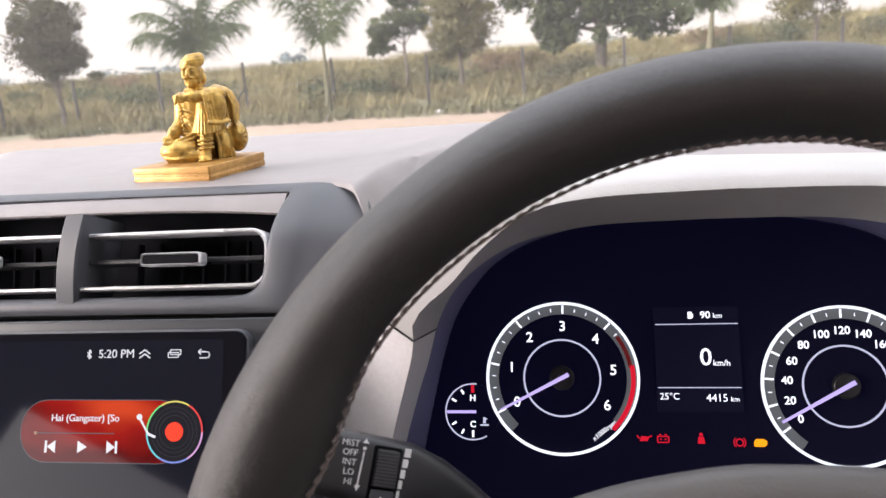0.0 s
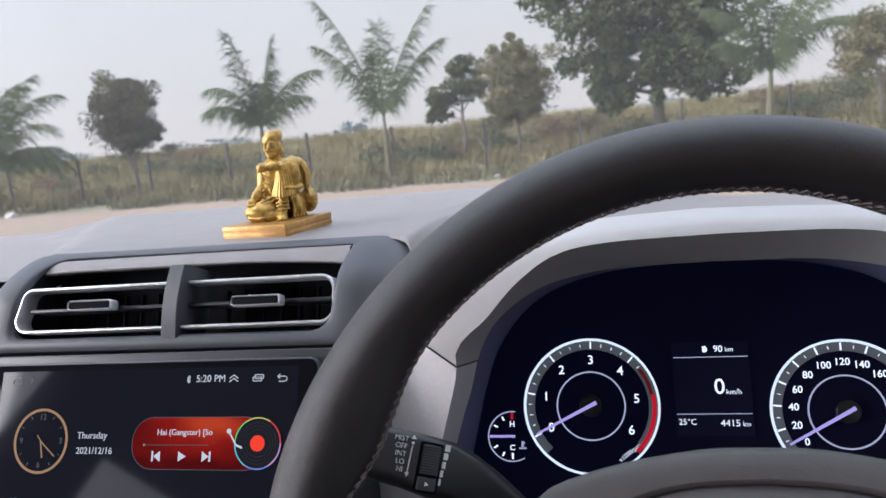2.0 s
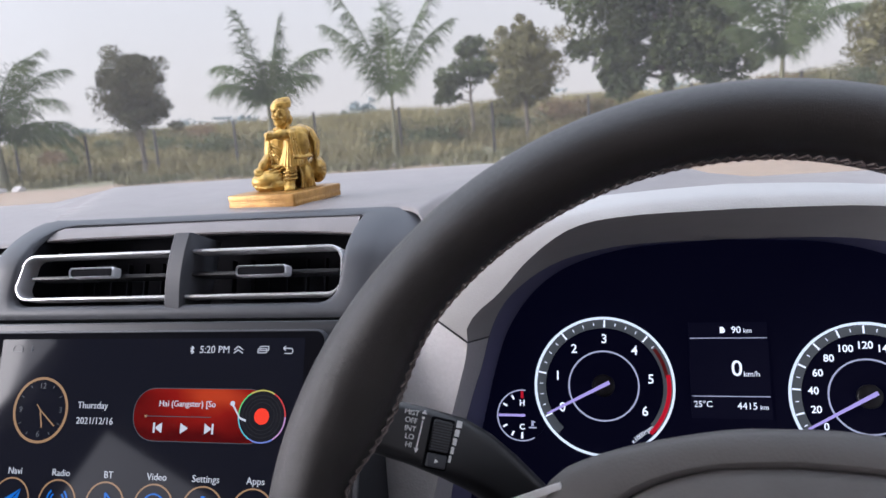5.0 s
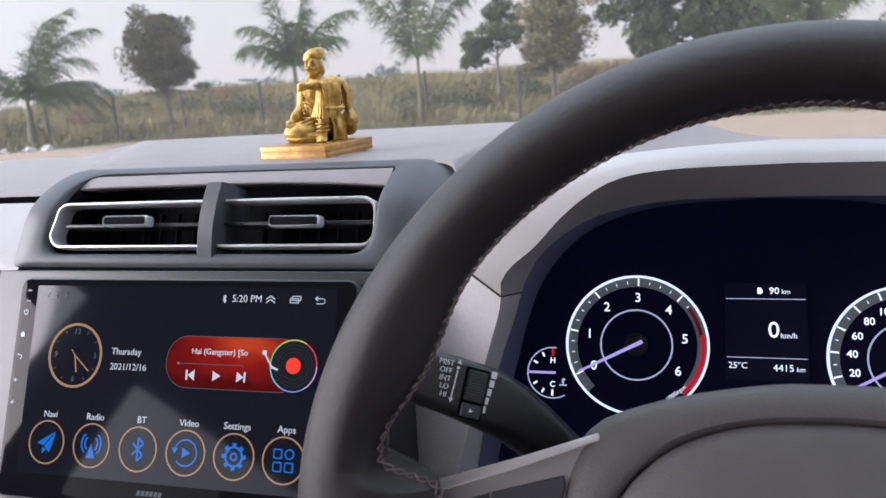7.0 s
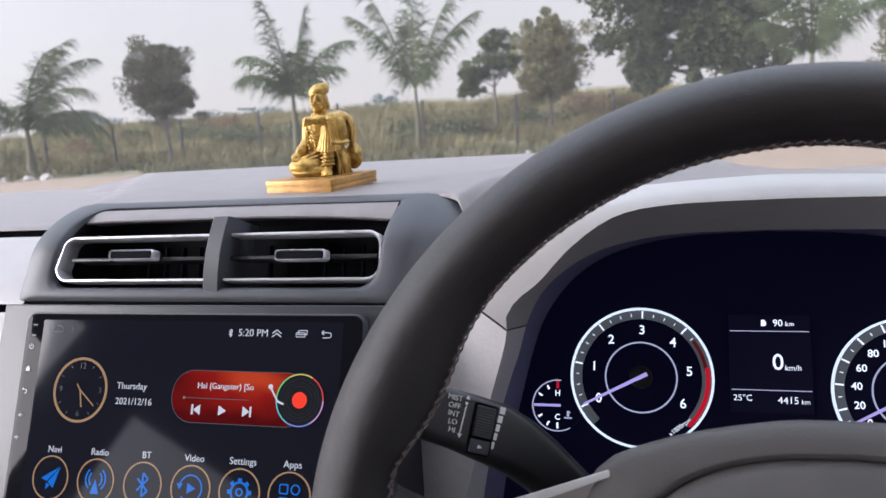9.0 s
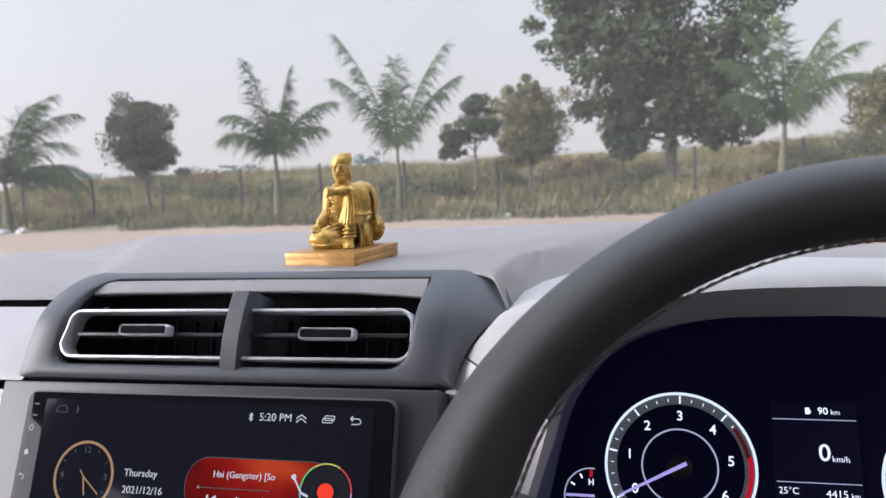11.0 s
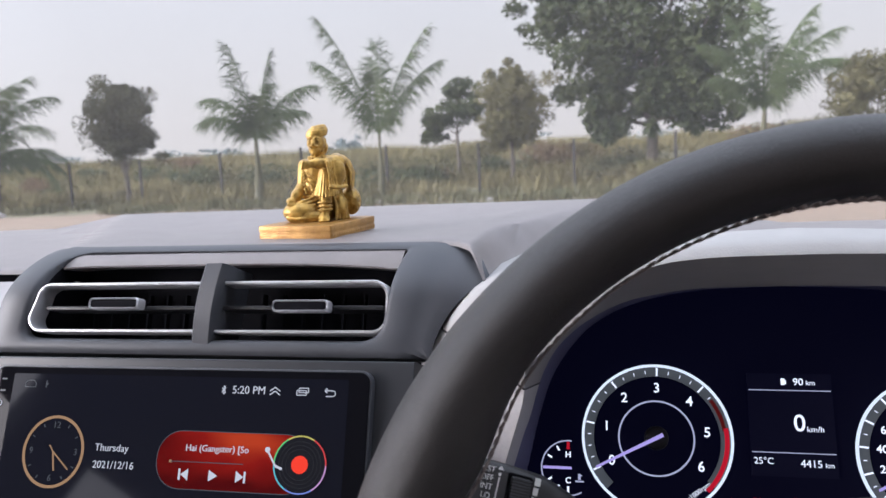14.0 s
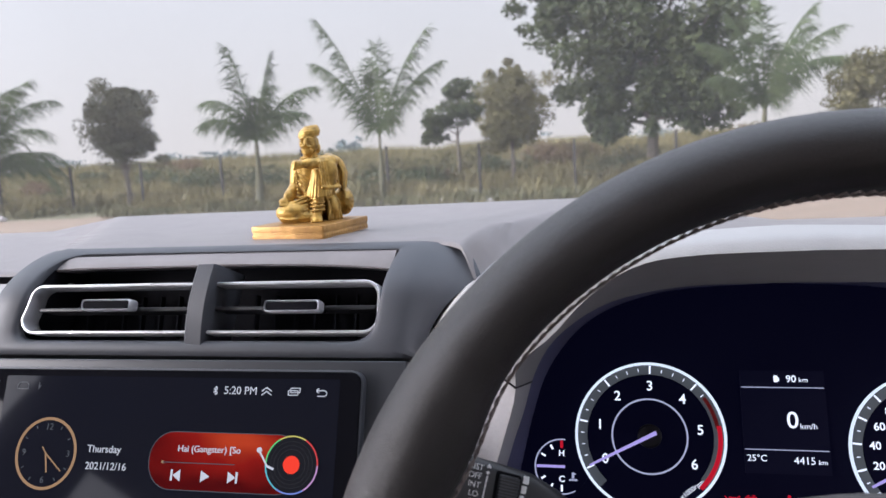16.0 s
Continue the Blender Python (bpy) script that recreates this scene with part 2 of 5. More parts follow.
def arc_band(r0, r1, a0, a1, z0, z1, cx=0.0, cy=0.0, n=72, bm=None):
    """A flat raised band along an arc, angles in degrees."""
    full = abs(a1 - a0) >= 359.9
    n = max(3, int(n * abs(a1 - a0) / 360) + 1)
    rings = []
    for i in range(n if full else n + 1):
        a = radians(a0 + (a1 - a0) * i / n)
        c, s = math.cos(a), math.sin(a)
        rings.append([(cx + r * c, cy + r * s, z) for r, z in ((r0, z0), (r1, z0), (r1, z1), (r0, z1))])
    if full:
        rings.append(rings[0])
    bm = loft(rings, True, not full, bm)
    if full:
        bmesh.ops.remove_doubles(bm, verts=bm.verts, dist=1e-7)
    return bm


def tube(points, radius, n=8, caps=True, bm=None, closed=False):
    """A round bar along points; radius is a number or one for each point."""
    pts = [Vector(p) for p in points]
    rad = radius if isinstance(radius, (list, tuple)) else [radius] * len(pts)
    rings, side = [], None
    for i, p in enumerate(pts):
        a = pts[i - 1] if i or closed else p
        b = pts[(i + 1) % len(pts)] if i < len(pts) - 1 or closed else p
        d = (b - a).normalized()
        if side is None:
            side = d.orthogonal().normalized()
        side = (side - d * side.dot(d)).normalized()
        up = d.cross(side)
        rings.append([tuple(p + rad[i] * (math.cos(2 * math.pi * k / n) * side + math.sin(2 * math.pi * k / n) * up)) for k in range(n)])
    if closed:
        rings.append(rings[0])
    bm = loft(rings, True, caps and not closed, bm)
    if closed:
        bmesh.ops.remove_doubles(bm, verts=bm.verts, dist=1e-7)
    return bm


def smooth_line(pts, n):
    """n points evenly along a smooth curve through pts."""
    p = [Vector(q) for q in pts]
    p = [2 * p[0] - p[1]] + p + [2 * p[-1] - p[-2]]
    dense = []
    for i in range(1, len(p) - 2):
        for k in range(16):
            t = k / 16
            dense.append(0.5 * (2 * p[i] + (p[i + 1] - p[i - 1]) * t + (2 * p[i - 1] - 5 * p[i] + 4 * p[i + 1] - p[i + 2]) * t * t
                                + (3 * p[i] - p[i - 1] - 3 * p[i + 1] + p[i + 2]) * t ** 3))
    dense.append(p[-2])
    run = [0.0]
    for a, b in zip(dense, dense[1:]):
        run.append(run[-1] + (b - a).length)
    out, j = [], 0
    for i in range(n):
        want = run[-1] * i / (n - 1)
        while j < len(run) - 2 and run[j + 1] < want:
            j += 1
        f = (want - run[j]) / max(1e-9, run[j + 1] - run[j])
        out.append(dense[j].lerp(dense[j + 1], min(1, max(0, f))))
    return out


def lettering(text, size, x, y, z, mat, parent, align="CENTER", turn=0.0, name="lettering", bold=0.0):
    """Words as a thin mesh, centred on their own height."""
    cu = bpy.data.curves.new("words", "FONT")
    cu.body, cu.size, cu.align_x, cu.align_y, cu.extrude, cu.offset, cu.resolution_u = text, size, align, "CENTER", 0.00012, bold, 3
    tmp = bpy.data.objects.new("words", cu)
    scene.collection.objects.link(tmp)
    me = bpy.data.meshes.new_from_object(tmp.evaluated_get(bpy.context.evaluated_depsgraph_get()))
    bpy.data.objects.remove(tmp)
    bpy.data.curves.remove(cu)
    me.name = name
    me.materials.clear()
    me.materials.append(mat)
    ob = new(name, me)
    ob.matrix_basis = pose(x, y, z, 0, 0, turn)
    ob.parent = parent
    return ob


def flat(name, outline, z, mat, parent, label="", thick=0.00025):
    return part(name, slab(outline, z, z + thick), mat, parent, label, smooth=False)


def bar_between(a, b, w, z, h=0.00025, bm=None):
    a, b = Vector(a), Vector(b)
    d = (b - a).normalized()
    s = Vector((-d.y, d.x)) * w / 2
    return slab([tuple(q) for q in (a + s, a - s, b - s, b + s)], z, z + h, 0, bm)


def grid(nx, ny, f, bm=None):
    bm = bm or bmesh.new()
    v = [[bm.verts.new(f(i / nx, j / ny)) for i in range(nx + 1)] for j in range(ny + 1)]
    for j in range(ny):
        for i in range(nx):
            bm.faces.new((v[j][i], v[j][i + 1], v[j + 1][i + 1], v[j + 1][i]))
    return bm


def solid(bm, depth):
    """Gives a sheet its thickness, away from its normals."""
    bmesh.ops.recalc_face_normals(bm, faces=bm.faces)
    bmesh.ops.solidify(bm, geom=bm.faces[:], thickness=depth)
    return bm


def block(x0, x1, y0, y1, z0, z1, bevel=0.0, bm=None):
    return slab(rounded(x1 - x0, y1 - y0, bevel or 1e-5, 2 if bevel else 1, (x0 + x1) / 2, (y0 + y1) / 2), z0, z1, bevel, bm)


def ease(t):
    t = min(1.0, max(0.0, t))
    return t * t * (3 - 2 * t)


# ---- ground and land ----


def land(x, y):
    """The height of the ground: level round the car, a low overgrown bank beyond the fence, higher towards the north-east."""
    bank = ease((y - 22) / 20) * (1.35 + 0.9 * ease((x - 2) / 22))
    far = -ease((y - 70) / 80) * 1.0
    return bank + far + 0.05 * noise.noise((x * 0.5, y * 0.5, 0)) * ease((y - 6) / 6)


DIRT = material("bare_earth", (0.21, 0.15, 0.105), 0.95, grain=3.0, vary=0.25, blotch=0.15, bump=0.5, bump_scale=14)
SCRUB = material("dry_scrub_soil", (0.15, 0.135, 0.075), 0.95, grain=1.5, vary=0.3, blotch=0.12, bump=0.6, bump_scale=9)


def ground_sheet():
    xs = [-900, -400, -200, -120, -80, -60] + [-48 + 1.5 * i for i in range(64)] + [60, 90, 140, 250, 450, 900]
    ys = [-500, -200, -80, -30, -10, 0, 5, 9] + [11 + 0.8 * i for i in range(44)] + [50, 56, 64, 76, 95, 130, 180, 260, 400, 700, 1500]
    bm = bmesh.new()
    v = [[bm.verts.new((x, y, land(x, y))) for x in xs] for y in ys]
    for j in range(len(ys) - 1):
        for i in range(len(xs) - 1):
            f = bm.faces.new((v[j][i], v[j][i + 1], v[j + 1][i + 1], v[j + 1][i]))
            yc = (ys[j] + ys[j + 1]) / 2 + 1.2 * noise.noise((xs[i] * 0.3, 3, 1))
            f.material_index = 1 if yc > 19.2 else 0
    ob = part("ground", bm, DIRT)
    ob.data.materials.append(SCRUB)
    return tagged(ob, "bare brown earth clearing running into dry scrub", "ground", kind="structure")


ground_sheet()

LEAF_GREEN = material("palm_leaf", (0.045, 0.066, 0.03), 0.7, grain=5, vary=0.3, blotch=1.2, tint=(0.1, 0.12, 0.055), spec=0.15)
LEAF_TREE = material("tree_leaf", (0.036, 0.052, 0.024), 0.6, grain=4, vary=0.35, blotch=0.8, tint=(0.095, 0.105, 0.046), spec=0.2)
LEAF_BROWN = material("dusty_leaf", (0.078, 0.08, 0.046), 0.75, grain=4, vary=0.3, blotch=0.8, tint=(0.13, 0.12, 0.072), spec=0.15)
LEAF_OLIVE = material("olive_leaf", (0.14, 0.135, 0.065), 0.7, grain=4, vary=0.3, blotch=0.8, tint=(0.2, 0.175, 0.085), spec=0.15)
LEAF_RUST = material("rusty_leaf", (0.13, 0.085, 0.05), 0.75, grain=4, vary=0.3, blotch=0.8, tint=(0.19, 0.13, 0.08), spec=0.15)
# distance haze is put into this leaf colour as a pale blue-grey
LEAF_FAR = material("haze_tinted_leaf", (0.16, 0.19, 0.19), 0.9, grain=0.6, vary=0.15, blotch=0.1)
BARK = material("grey_bark", (0.12, 0.1, 0.08), 0.9, grain=14, vary=0.4, blotch=3, bump=0.8, bump_scale=25)
PALM_BARK = material("palm_bark", (0.085, 0.078, 0.044), 0.85, grain=16, vary=0.3, blotch=3, bump=0.7, bump_scale=20)
GRASS = material("dry_grass", (0.145, 0.13, 0.058), 0.9, grain=0.9, vary=0.3, blotch=0.25, tint=(0.26, 0.215, 0.115), spec=0.15)
POST = material("fence_post", (0.035, 0.03, 0.027), 0.8, vary=0.3)


def leaves(out, rng, centre, spread, count, size, droop=0.0):
    """Adds small folded leaves, scattered in an uneven ellipsoid, to the lists of points and faces."""
    p = rng.normal(size=(count, 3))
    p *= (rng.random((count, 1)) ** 0.4) / np.linalg.norm(p, axis=1, keepdims=True)
    c = np.array(centre) + p * np.array(spread)
    a = rng.normal(size=(count, 3)) * (1, 1, 0.6) - (0, 0, droop)
    a /= np.linalg.norm(a, axis=1, keepdims=True)
    b = np.cross(a, rng.normal(size=(count, 3)))
    b /= np.linalg.norm(b, axis=1, keepdims=True)
    s = size * rng.uniform(0.6, 1.4, (count, 1))
    n = sum(len(q) for q in out[0]) if out[0] else 0
    out[0].append(np.stack([c - a * s, c + b * s * 0.45, c + a * s, c - b * s * 0.45], 1).reshape(-1, 3))
    k = n + 4 * np.arange(count)[:, None]
    out[1].append(np.concatenate([k + (0, 1, 2), k + (0, 2, 3)]))


def leaf_part(name, out, mat, parent=None):
    me = bpy.data.meshes.new(name)
    v, f = np.concatenate(out[0]), np.concatenate(out[1])
    me.from_pydata(v.tolist(), [], f.tolist())
    me.materials.append(mat)
    ob = new(name, me)
    if parent:
        ob.parent = parent
    return ob


def tree(name, label, x, y, height, trunk_h, clumps, leaf, mat, seed, trunk_r=0.1, limbs=7, count=230, lean=(0, 0), droop=0.2):
    """clumps: (dx, dy, height, radius across, radius up) of the crown's masses."""
    rng = random.Random(seed)
    t = thing(name, label, "tree", pose(x, y, land(x, y)))
    top = Vector((lean[0], lean[1], trunk_h))
    bm = tube([(0, 0, -0.1), (0.03, 0.02, trunk_h * 0.4), tuple(top), tuple(top * 1.25 + Vector((0.05, 0, 0)))],
              [trunk_r * 1.3, trunk_r, trunk_r * 0.8, trunk_r * 0.4], 9)
    part("trunk", bm, BARK, t)
    bm = bmesh.new()
    for i in range(min(limbs, len(clumps))):
        c = clumps[i]
        e = Vector((c[0], c[1], c[2]))
        s = top * rng.uniform(0.75, 1.1)
        m = s.lerp(e, 0.5) + Vector((0, 0, -0.08 * (e - s).length))
        tube([tuple(s), tuple(m), tuple(e)], [trunk_r * 0.5, trunk_r * 0.3, trunk_r * 0.1], 6, bm=bm)
    part("branches", bm, BARK, t)
    out, rnd = ([], []), np.random.RandomState(seed)
    for dx, dy, h, r, rz in clumps:
        for _ in range(22):
            o = rnd.normal(size=3) * (0.5 * r, 0.5 * r, 0.48 * rz)
            k = rnd.uniform(0.22, 0.6)
            leaves(out, rnd, (dx + o[0], dy + o[1], h + o[2]), (r * k, r * k, rz * k * 0.9), int(count / 22 * (0.5 + k)), leaf, droop)
    leaf_part("crown", out, mat, t)
    return t


def palm(label, x, y, trunk_h, fronds, seed, leaf_len=0.42, trunk_r=0.09, lean=(0.0, 0.0), mat=None):
    """fronds: (bearing in degrees, rise in degrees, length, droop)."""
    rng = random.Random(seed)
    t = thing("palm_tree", label, "palm tree", pose(x, y, land(x, y)), group="young palms along the fence")
    top = Vector((lean[0], lean[1], trunk_h))
    part("trunk", tube([(0, 0, -0.1), (0, 0, 0.15), tuple(top * 0.6), tuple(top)], [trunk_r * 2.1, trunk_r * 1.7, trunk_r, trunk_r * 0.6], 10), PALM_BARK, t)
    for bearing, rise, length, droop in fronds:
        bm = bmesh.new()
        h = Vector((math.cos(radians(bearing)), math.sin(radians(bearing)), 0))
        pts = []
        for i in range(13):
            s = i / 12
            a = radians(rise) - radians(droop) * s * s
            if not i:
                p = top.copy()
            else:
                p = p + (h * math.cos(a) + Vector((0, 0, math.sin(a)))) * length / 12
            pts.append(p)
        tube([tuple(q) for q in pts], [0.03 * (1 - 0.8 * i / 12) for i in range(13)], 5, bm=bm)
        for i in range(2, 13):
            for sub in range(12):
                q = pts[i - 1].lerp(pts[i], sub / 12)
                d = (pts[i] - pts[i - 1]).normalized()
                s = (i + sub / 12) / 13
                ll = leaf_len * math.sin(math.pi * (0.2 + 0.66 * s)) * rng.uniform(0.55, 1.2)
                side = d.cross(Vector((0, 0, 1)))
                side = side.normalized() if side.length > 0.05 else Vector((1, 0, 0))
                for k in (-1, 1):
                    if rng.random() < 0.22:
                        continue
                    tip = q + (side * k * rng.uniform(0.2, 0.7) + d * rng.uniform(0.4, 0.9) + Vector((0, 0, -0.15 - 1.1 * rng.random()))).normalized() * ll
                    w = Vector((0, 0, 1)) * 0.005 + d * 0.009
                    m = q.lerp(tip, 0.5) + side * k * 0.06 * ll + Vector((0, 0, 0.1 * ll))
                    v = [bm.verts.new(c) for c in (q - w * 0.6, q + w * 0.6, m + w, tip, m - w)]
                    bm.faces.new((v[0], v[1], v[2], v[4]))
                    bm.faces.new((v[4], v[2], v[3]))
        part("frond", bm, mat or LEAF_GREEN, t)
    return t


# bearing: 0 east (right), 90 ahead, 180 west
palm("young palm with spreading arched fronds on a slim trunk", -10.2, 20.8, 1.85,
     [(178, 66, 2.3, 80), (190, 50, 1.9, 85), (172, 80, 2.9, 14), (15, 80, 2.5, 8), (6, 60, 2.5, 58), (350, 48, 2.0, 70), (300, 74, 1.7, 70), (85, 78, 1.9, 40)], 3, 0.8)
palm("thin palm with sparse upright feathery fronds", -6.5, 20.8, 1.85,
     [(178, 70, 3.7, 18), (168, 60, 3.0, 34), (100, 82, 2.6, 6), (2, 70, 3.2, 22), (12, 60, 2.7, 34), (275, 84, 1.8, 20)], 4, 0.75, 0.06)
palm("broad palm with drooping green fronds", -19.5, 20.6, 1.5,
     [(0, 50, 3.2, 85), (20, 66, 3.5, 70), (5, 30, 2.8, 80), (330, 45, 3.0, 90), (35, 20, 2.6, 70), (15, 74, 3.3, 45), (180, 55, 3.2, 70), (90, 75, 3.4, 50), (340, 70, 3.8, 80), (210, 40, 2.8, 90), (270, 50, 3.0, 100), (60, 30, 3.0, 80), (140, 40, 3.0, 80), (10, 15, 3.0, 90)], 5, 0.9, 0.1)
palm("palm with full feathery fronds beside the large tree", 3.4, 21.0, 1.9,
     [(180, 70, 2.4, 55), (165, 80, 2.6, 25), (10, 76, 2.8, 32), (0, 66, 2.7, 50), (350, 58, 2.2, 66), (200, 55, 1.8, 70), (90, 82, 3.0, 20), (270, 66, 2.2, 60), (40, 68, 2.8, 45)], 6, 0.72, 0.09, (0.1, 0))

tree("shade_tree", "large leafy green tree with drooping branches", 0.9, 25.0, 8.0, 2.2,
     [(-2.2, 0, 4.7, 1.4, 1.0), (1.4, 0, 4.7, 1.5, 1.2), (-0.4, 0.3, 5.6, 1.9, 1.2), (-1.4, -0.3, 3.3, 1.2, 1.1), (1.5, 0, 3.1, 1.2, 1.1), (0.2, -0.5, 4.1, 1.8, 1.3), (-2.7, 0.2, 5.8, 1.1, 0.8),
      (2.2, 0, 5.9, 1.3, 1.0), (-0.9, 0, 6.8, 1.8, 1.0), (0.9, 0, 7.1, 1.7, 1.0), (-1.2, -0.6, 2.2, 0.75, 0.9), (1.5, -0.4, 2.2, 0.8, 0.8), (0.2, -0.6, 2.5, 0.7, 0.9), (-2.0, 0, 7.0, 1.2, 0.8), (2.4, 0, 7.2, 1.2, 0.8)], 0.1, LEAF_TREE, 11, 0.17, 12, 3600, (0.05, 0), 0.5)
tree("round_tree", "small dusty round-crowned tree", -15.7, 22.5, 4.0, 1.3,
     [(0, 0, 2.65, 1.12, 1.0), (-0.3, 0, 3.2, 0.7, 0.6), (0.3, 0, 3.15, 0.75, 0.6), (0.4, 0, 2.2, 0.75, 0.6), (-0.4, 0, 2.3, 0.75, 0.6), (0.05, 0, 3.5, 0.4, 0.3)], 0.05, LEAF_BROWN, 12, 0.08, 5, 6500)
tree("round_tree", "small olive-brown tree with a dense crown", -3.35, 24.5, 3.8, 1.4,
     [(0, 0, 2.4, 1.0, 1.0), (-0.3, 0, 2.9, 0.7, 0.65), (0.35, 0, 2.8, 0.75, 0.65), (0.2, 0, 1.8, 0.8, 0.6), (-0.3, 0, 1.7, 0.65, 0.5), (0.05, 0, 3.4, 0.4, 0.35)], 0.05, LEAF_OLIVE, 13, 0.07, 4, 5600)
tree("open_tree", "slender green tree with a loose open crown", -5.7, 27.5, 3.8, 1.7,
     [(0, 0, 2.7, 0.8, 0.6), (-0.6, 0, 2.2, 0.55, 0.4), (0.5, 0, 2.5, 0.65, 0.45), (0.05, 0, 3.2, 0.55, 0.4), (-0.9, 0, 1.8, 0.4, 0.3)], 0.07, LEAF_TREE, 14, 0.06, 5, 1900)
tree("round_tree", "yellowish small round tree on the bank", 7.2, 25.5, 4.0, 1.3,
     [(0, 0, 2.2, 1.0, 0.85), (0.3, 0, 2.9, 0.75, 0.5), (-0.25, 0, 2.7, 0.75, 0.6)], 0.06, LEAF_OLIVE, 15, 0.07, 3, 4200)
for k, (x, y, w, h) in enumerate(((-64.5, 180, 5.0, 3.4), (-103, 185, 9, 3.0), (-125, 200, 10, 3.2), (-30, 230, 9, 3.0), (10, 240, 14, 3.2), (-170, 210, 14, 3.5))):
    tree("distant_tree", "distant tree on the skyline, haze painted into its blue-green leaves", x, y, 8, 2,
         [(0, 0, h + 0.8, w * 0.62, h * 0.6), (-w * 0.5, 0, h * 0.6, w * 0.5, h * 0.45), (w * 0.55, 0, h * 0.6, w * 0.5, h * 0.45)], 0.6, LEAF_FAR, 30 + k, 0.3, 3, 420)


def fence():
    for k in range(13):
        x = -19.8 + 2.65 * k
        y = 21.6 + 0.1 * math.sin(k * 2.3)
        h = 1.55 + 0.08 * math.sin(k * 5.1)
        t = thing("fence_post", "thin dark weathered fence post in dry grass", "fence post", pose(x, y, land(x, y)), group="fence posts along the scrub")
        part("shaft", slab(rounded(0.07, 0.07, 0.012, 2), -0.1, h, 0.008), POST, t)
        if k in (4,):
            part("brace", tube([(-0.75, 0, 0.0), (0.02, 0, 0.95)], 0.03, 6), POST, t)
    for z in (0.5, 0.95, 1.35):
        pts = [(-19.8 + 2.65 * k, 21.56 + 0.1 * math.sin(k * 2.3), z + land(-19.8 + 2.65 * k, 21.6)) for k in range(13)]
        tagged(part("fence_wire", tube(pts, 0.004, 4), POST), "thin slack wire strung between the fence posts", "wire", "fence wires")


fence()


def tufts(name, label, seed, count, area, height, mat, blades=5):
    """Grass and low scrub as bent blades."""
    rng = random.Random(seed)
    vs, fs = [], []
    for _ in range(count):
        x = rng.uniform(area[0], area[1])
        y = area[2] + (area[3] - area[2]) * rng.random() ** 1.2
        if noise.noise((x * 0.35, y * 0.35, seed)) < -0.22:
            continue
        z = land(x, y)
        hh = height * (0.65 + 0.7 * (noise.noise((x * 0.5, y * 0.5, seed + 4)) * 0.5 + 0.5))
        for _ in range(blades):
            a = rng.uniform(0, 2 * math.pi)
            s = hh * rng.uniform(0.5, 1.2)
            o = Vector((x + rng.gauss(0, 0.12), y + rng.gauss(0, 0.12), z - 0.03))
            w = Vector((math.sin(a), -math.cos(a), 0)) * 0.014
            tip = o + Vector((math.cos(a) * s * 0.45, math.sin(a) * s * 0.45, s))
            mid = o + Vector((math.cos(a) * s * 0.12, math.sin(a) * s * 0.12, s * 0.55))
            n = len(vs)
            vs += [tuple(q) for q in (o - w, o + w, mid + w, tip, mid - w)]
            fs += [(n, n + 1, n + 2, n + 4), (n + 4, n + 2, n + 3)]
    me = bpy.data.meshes.new(name)
    me.from_pydata(vs, [], fs)
    me.materials.append(mat)
    return tagged(new(name, me), label, "grass", kind="stuff")


GRASS_LOW = material("low_weeds", (0.085, 0.09, 0.045), 0.9, grain=1.2, vary=0.3, blotch=0.3, tint=(0.16, 0.14, 0.08), spec=0.15)
tufts("dry_grass", "tall dry yellow-green grass on the bank", 7, 22000, (-36, 26, 20.8, 44), 0.6, GRASS)
tufts("low_weeds", "low grey-green weeds at the edge of the bare earth", 8, 3500, (-30, 14, 18.4, 23), 0.3, GRASS_LOW)


def shrubs():
    rng = random.Random(21)
    for k in range(60):
        x, y = rng.uniform(-28, 16), rng.uniform(21.8, 36)
        w = rng.uniform(0.45, 1.25)
        out, rnd = ([], []), np.random.RandomState(k)
        for _ in range(6):
            leaves(out, rnd, (rng.gauss(0, w * 0.5), rng.gauss(0, w * 0.4), w * 0.4), (w * 0.6, w * 0.5, w * 0.5), 260, 0.055)
        ob = leaf_part("shrub", out, (LEAF_OLIVE, LEAF_BROWN, GRASS_LOW, LEAF_TREE, LEAF_RUST)[k % 5])
        ob.matrix_world = pose(x, y, land(x, y))
        tagged(ob, "low dusty shrub growing among dry grass", "shrub", "shrubs on the bank")


shrubs()


def rubble():
    rng = random.Random(5)
    pale = material("pale_stone", (0.36, 0.33, 0.31), 0.9, vary=0.2, bump=0.4, bump_scale=20)
    for k in range(14):
        x, y = (rng.gauss(-18.3, 0.5), rng.gauss(19.3, 0.4)) if k < 6 else (rng.uniform(-7, -3), rng.gauss(19.5, 0.5))
        bm = bmesh.new()
        bmesh.ops.create_icosphere(bm, subdivisions=2, radius=1)
        s = rng.uniform(0.07, 0.2) if k < 6 else rng.uniform(0.04, 0.12)
        for v in bm.verts:
            v.co *= s * (1 + 0.5 * noise.noise(v.co * 1.4 + Vector((k * 3, 0, 0))))
            v.co.z *= 0.6
        ob = part("stone", bm, pale)
        ob.matrix_world = pose(x, y, land(x, y) + s * 0.25, 0, 0, rng.uniform(0, 360))
        tagged(ob, "pale broken stone lying on the bare earth", "stone", "stones at the edge of the scrub")


rubble()

# ---- the car's shell ----
CX = 0.0985          # the driver's centre line
SIDE_L, SIDE_R = -0.95, 0.52


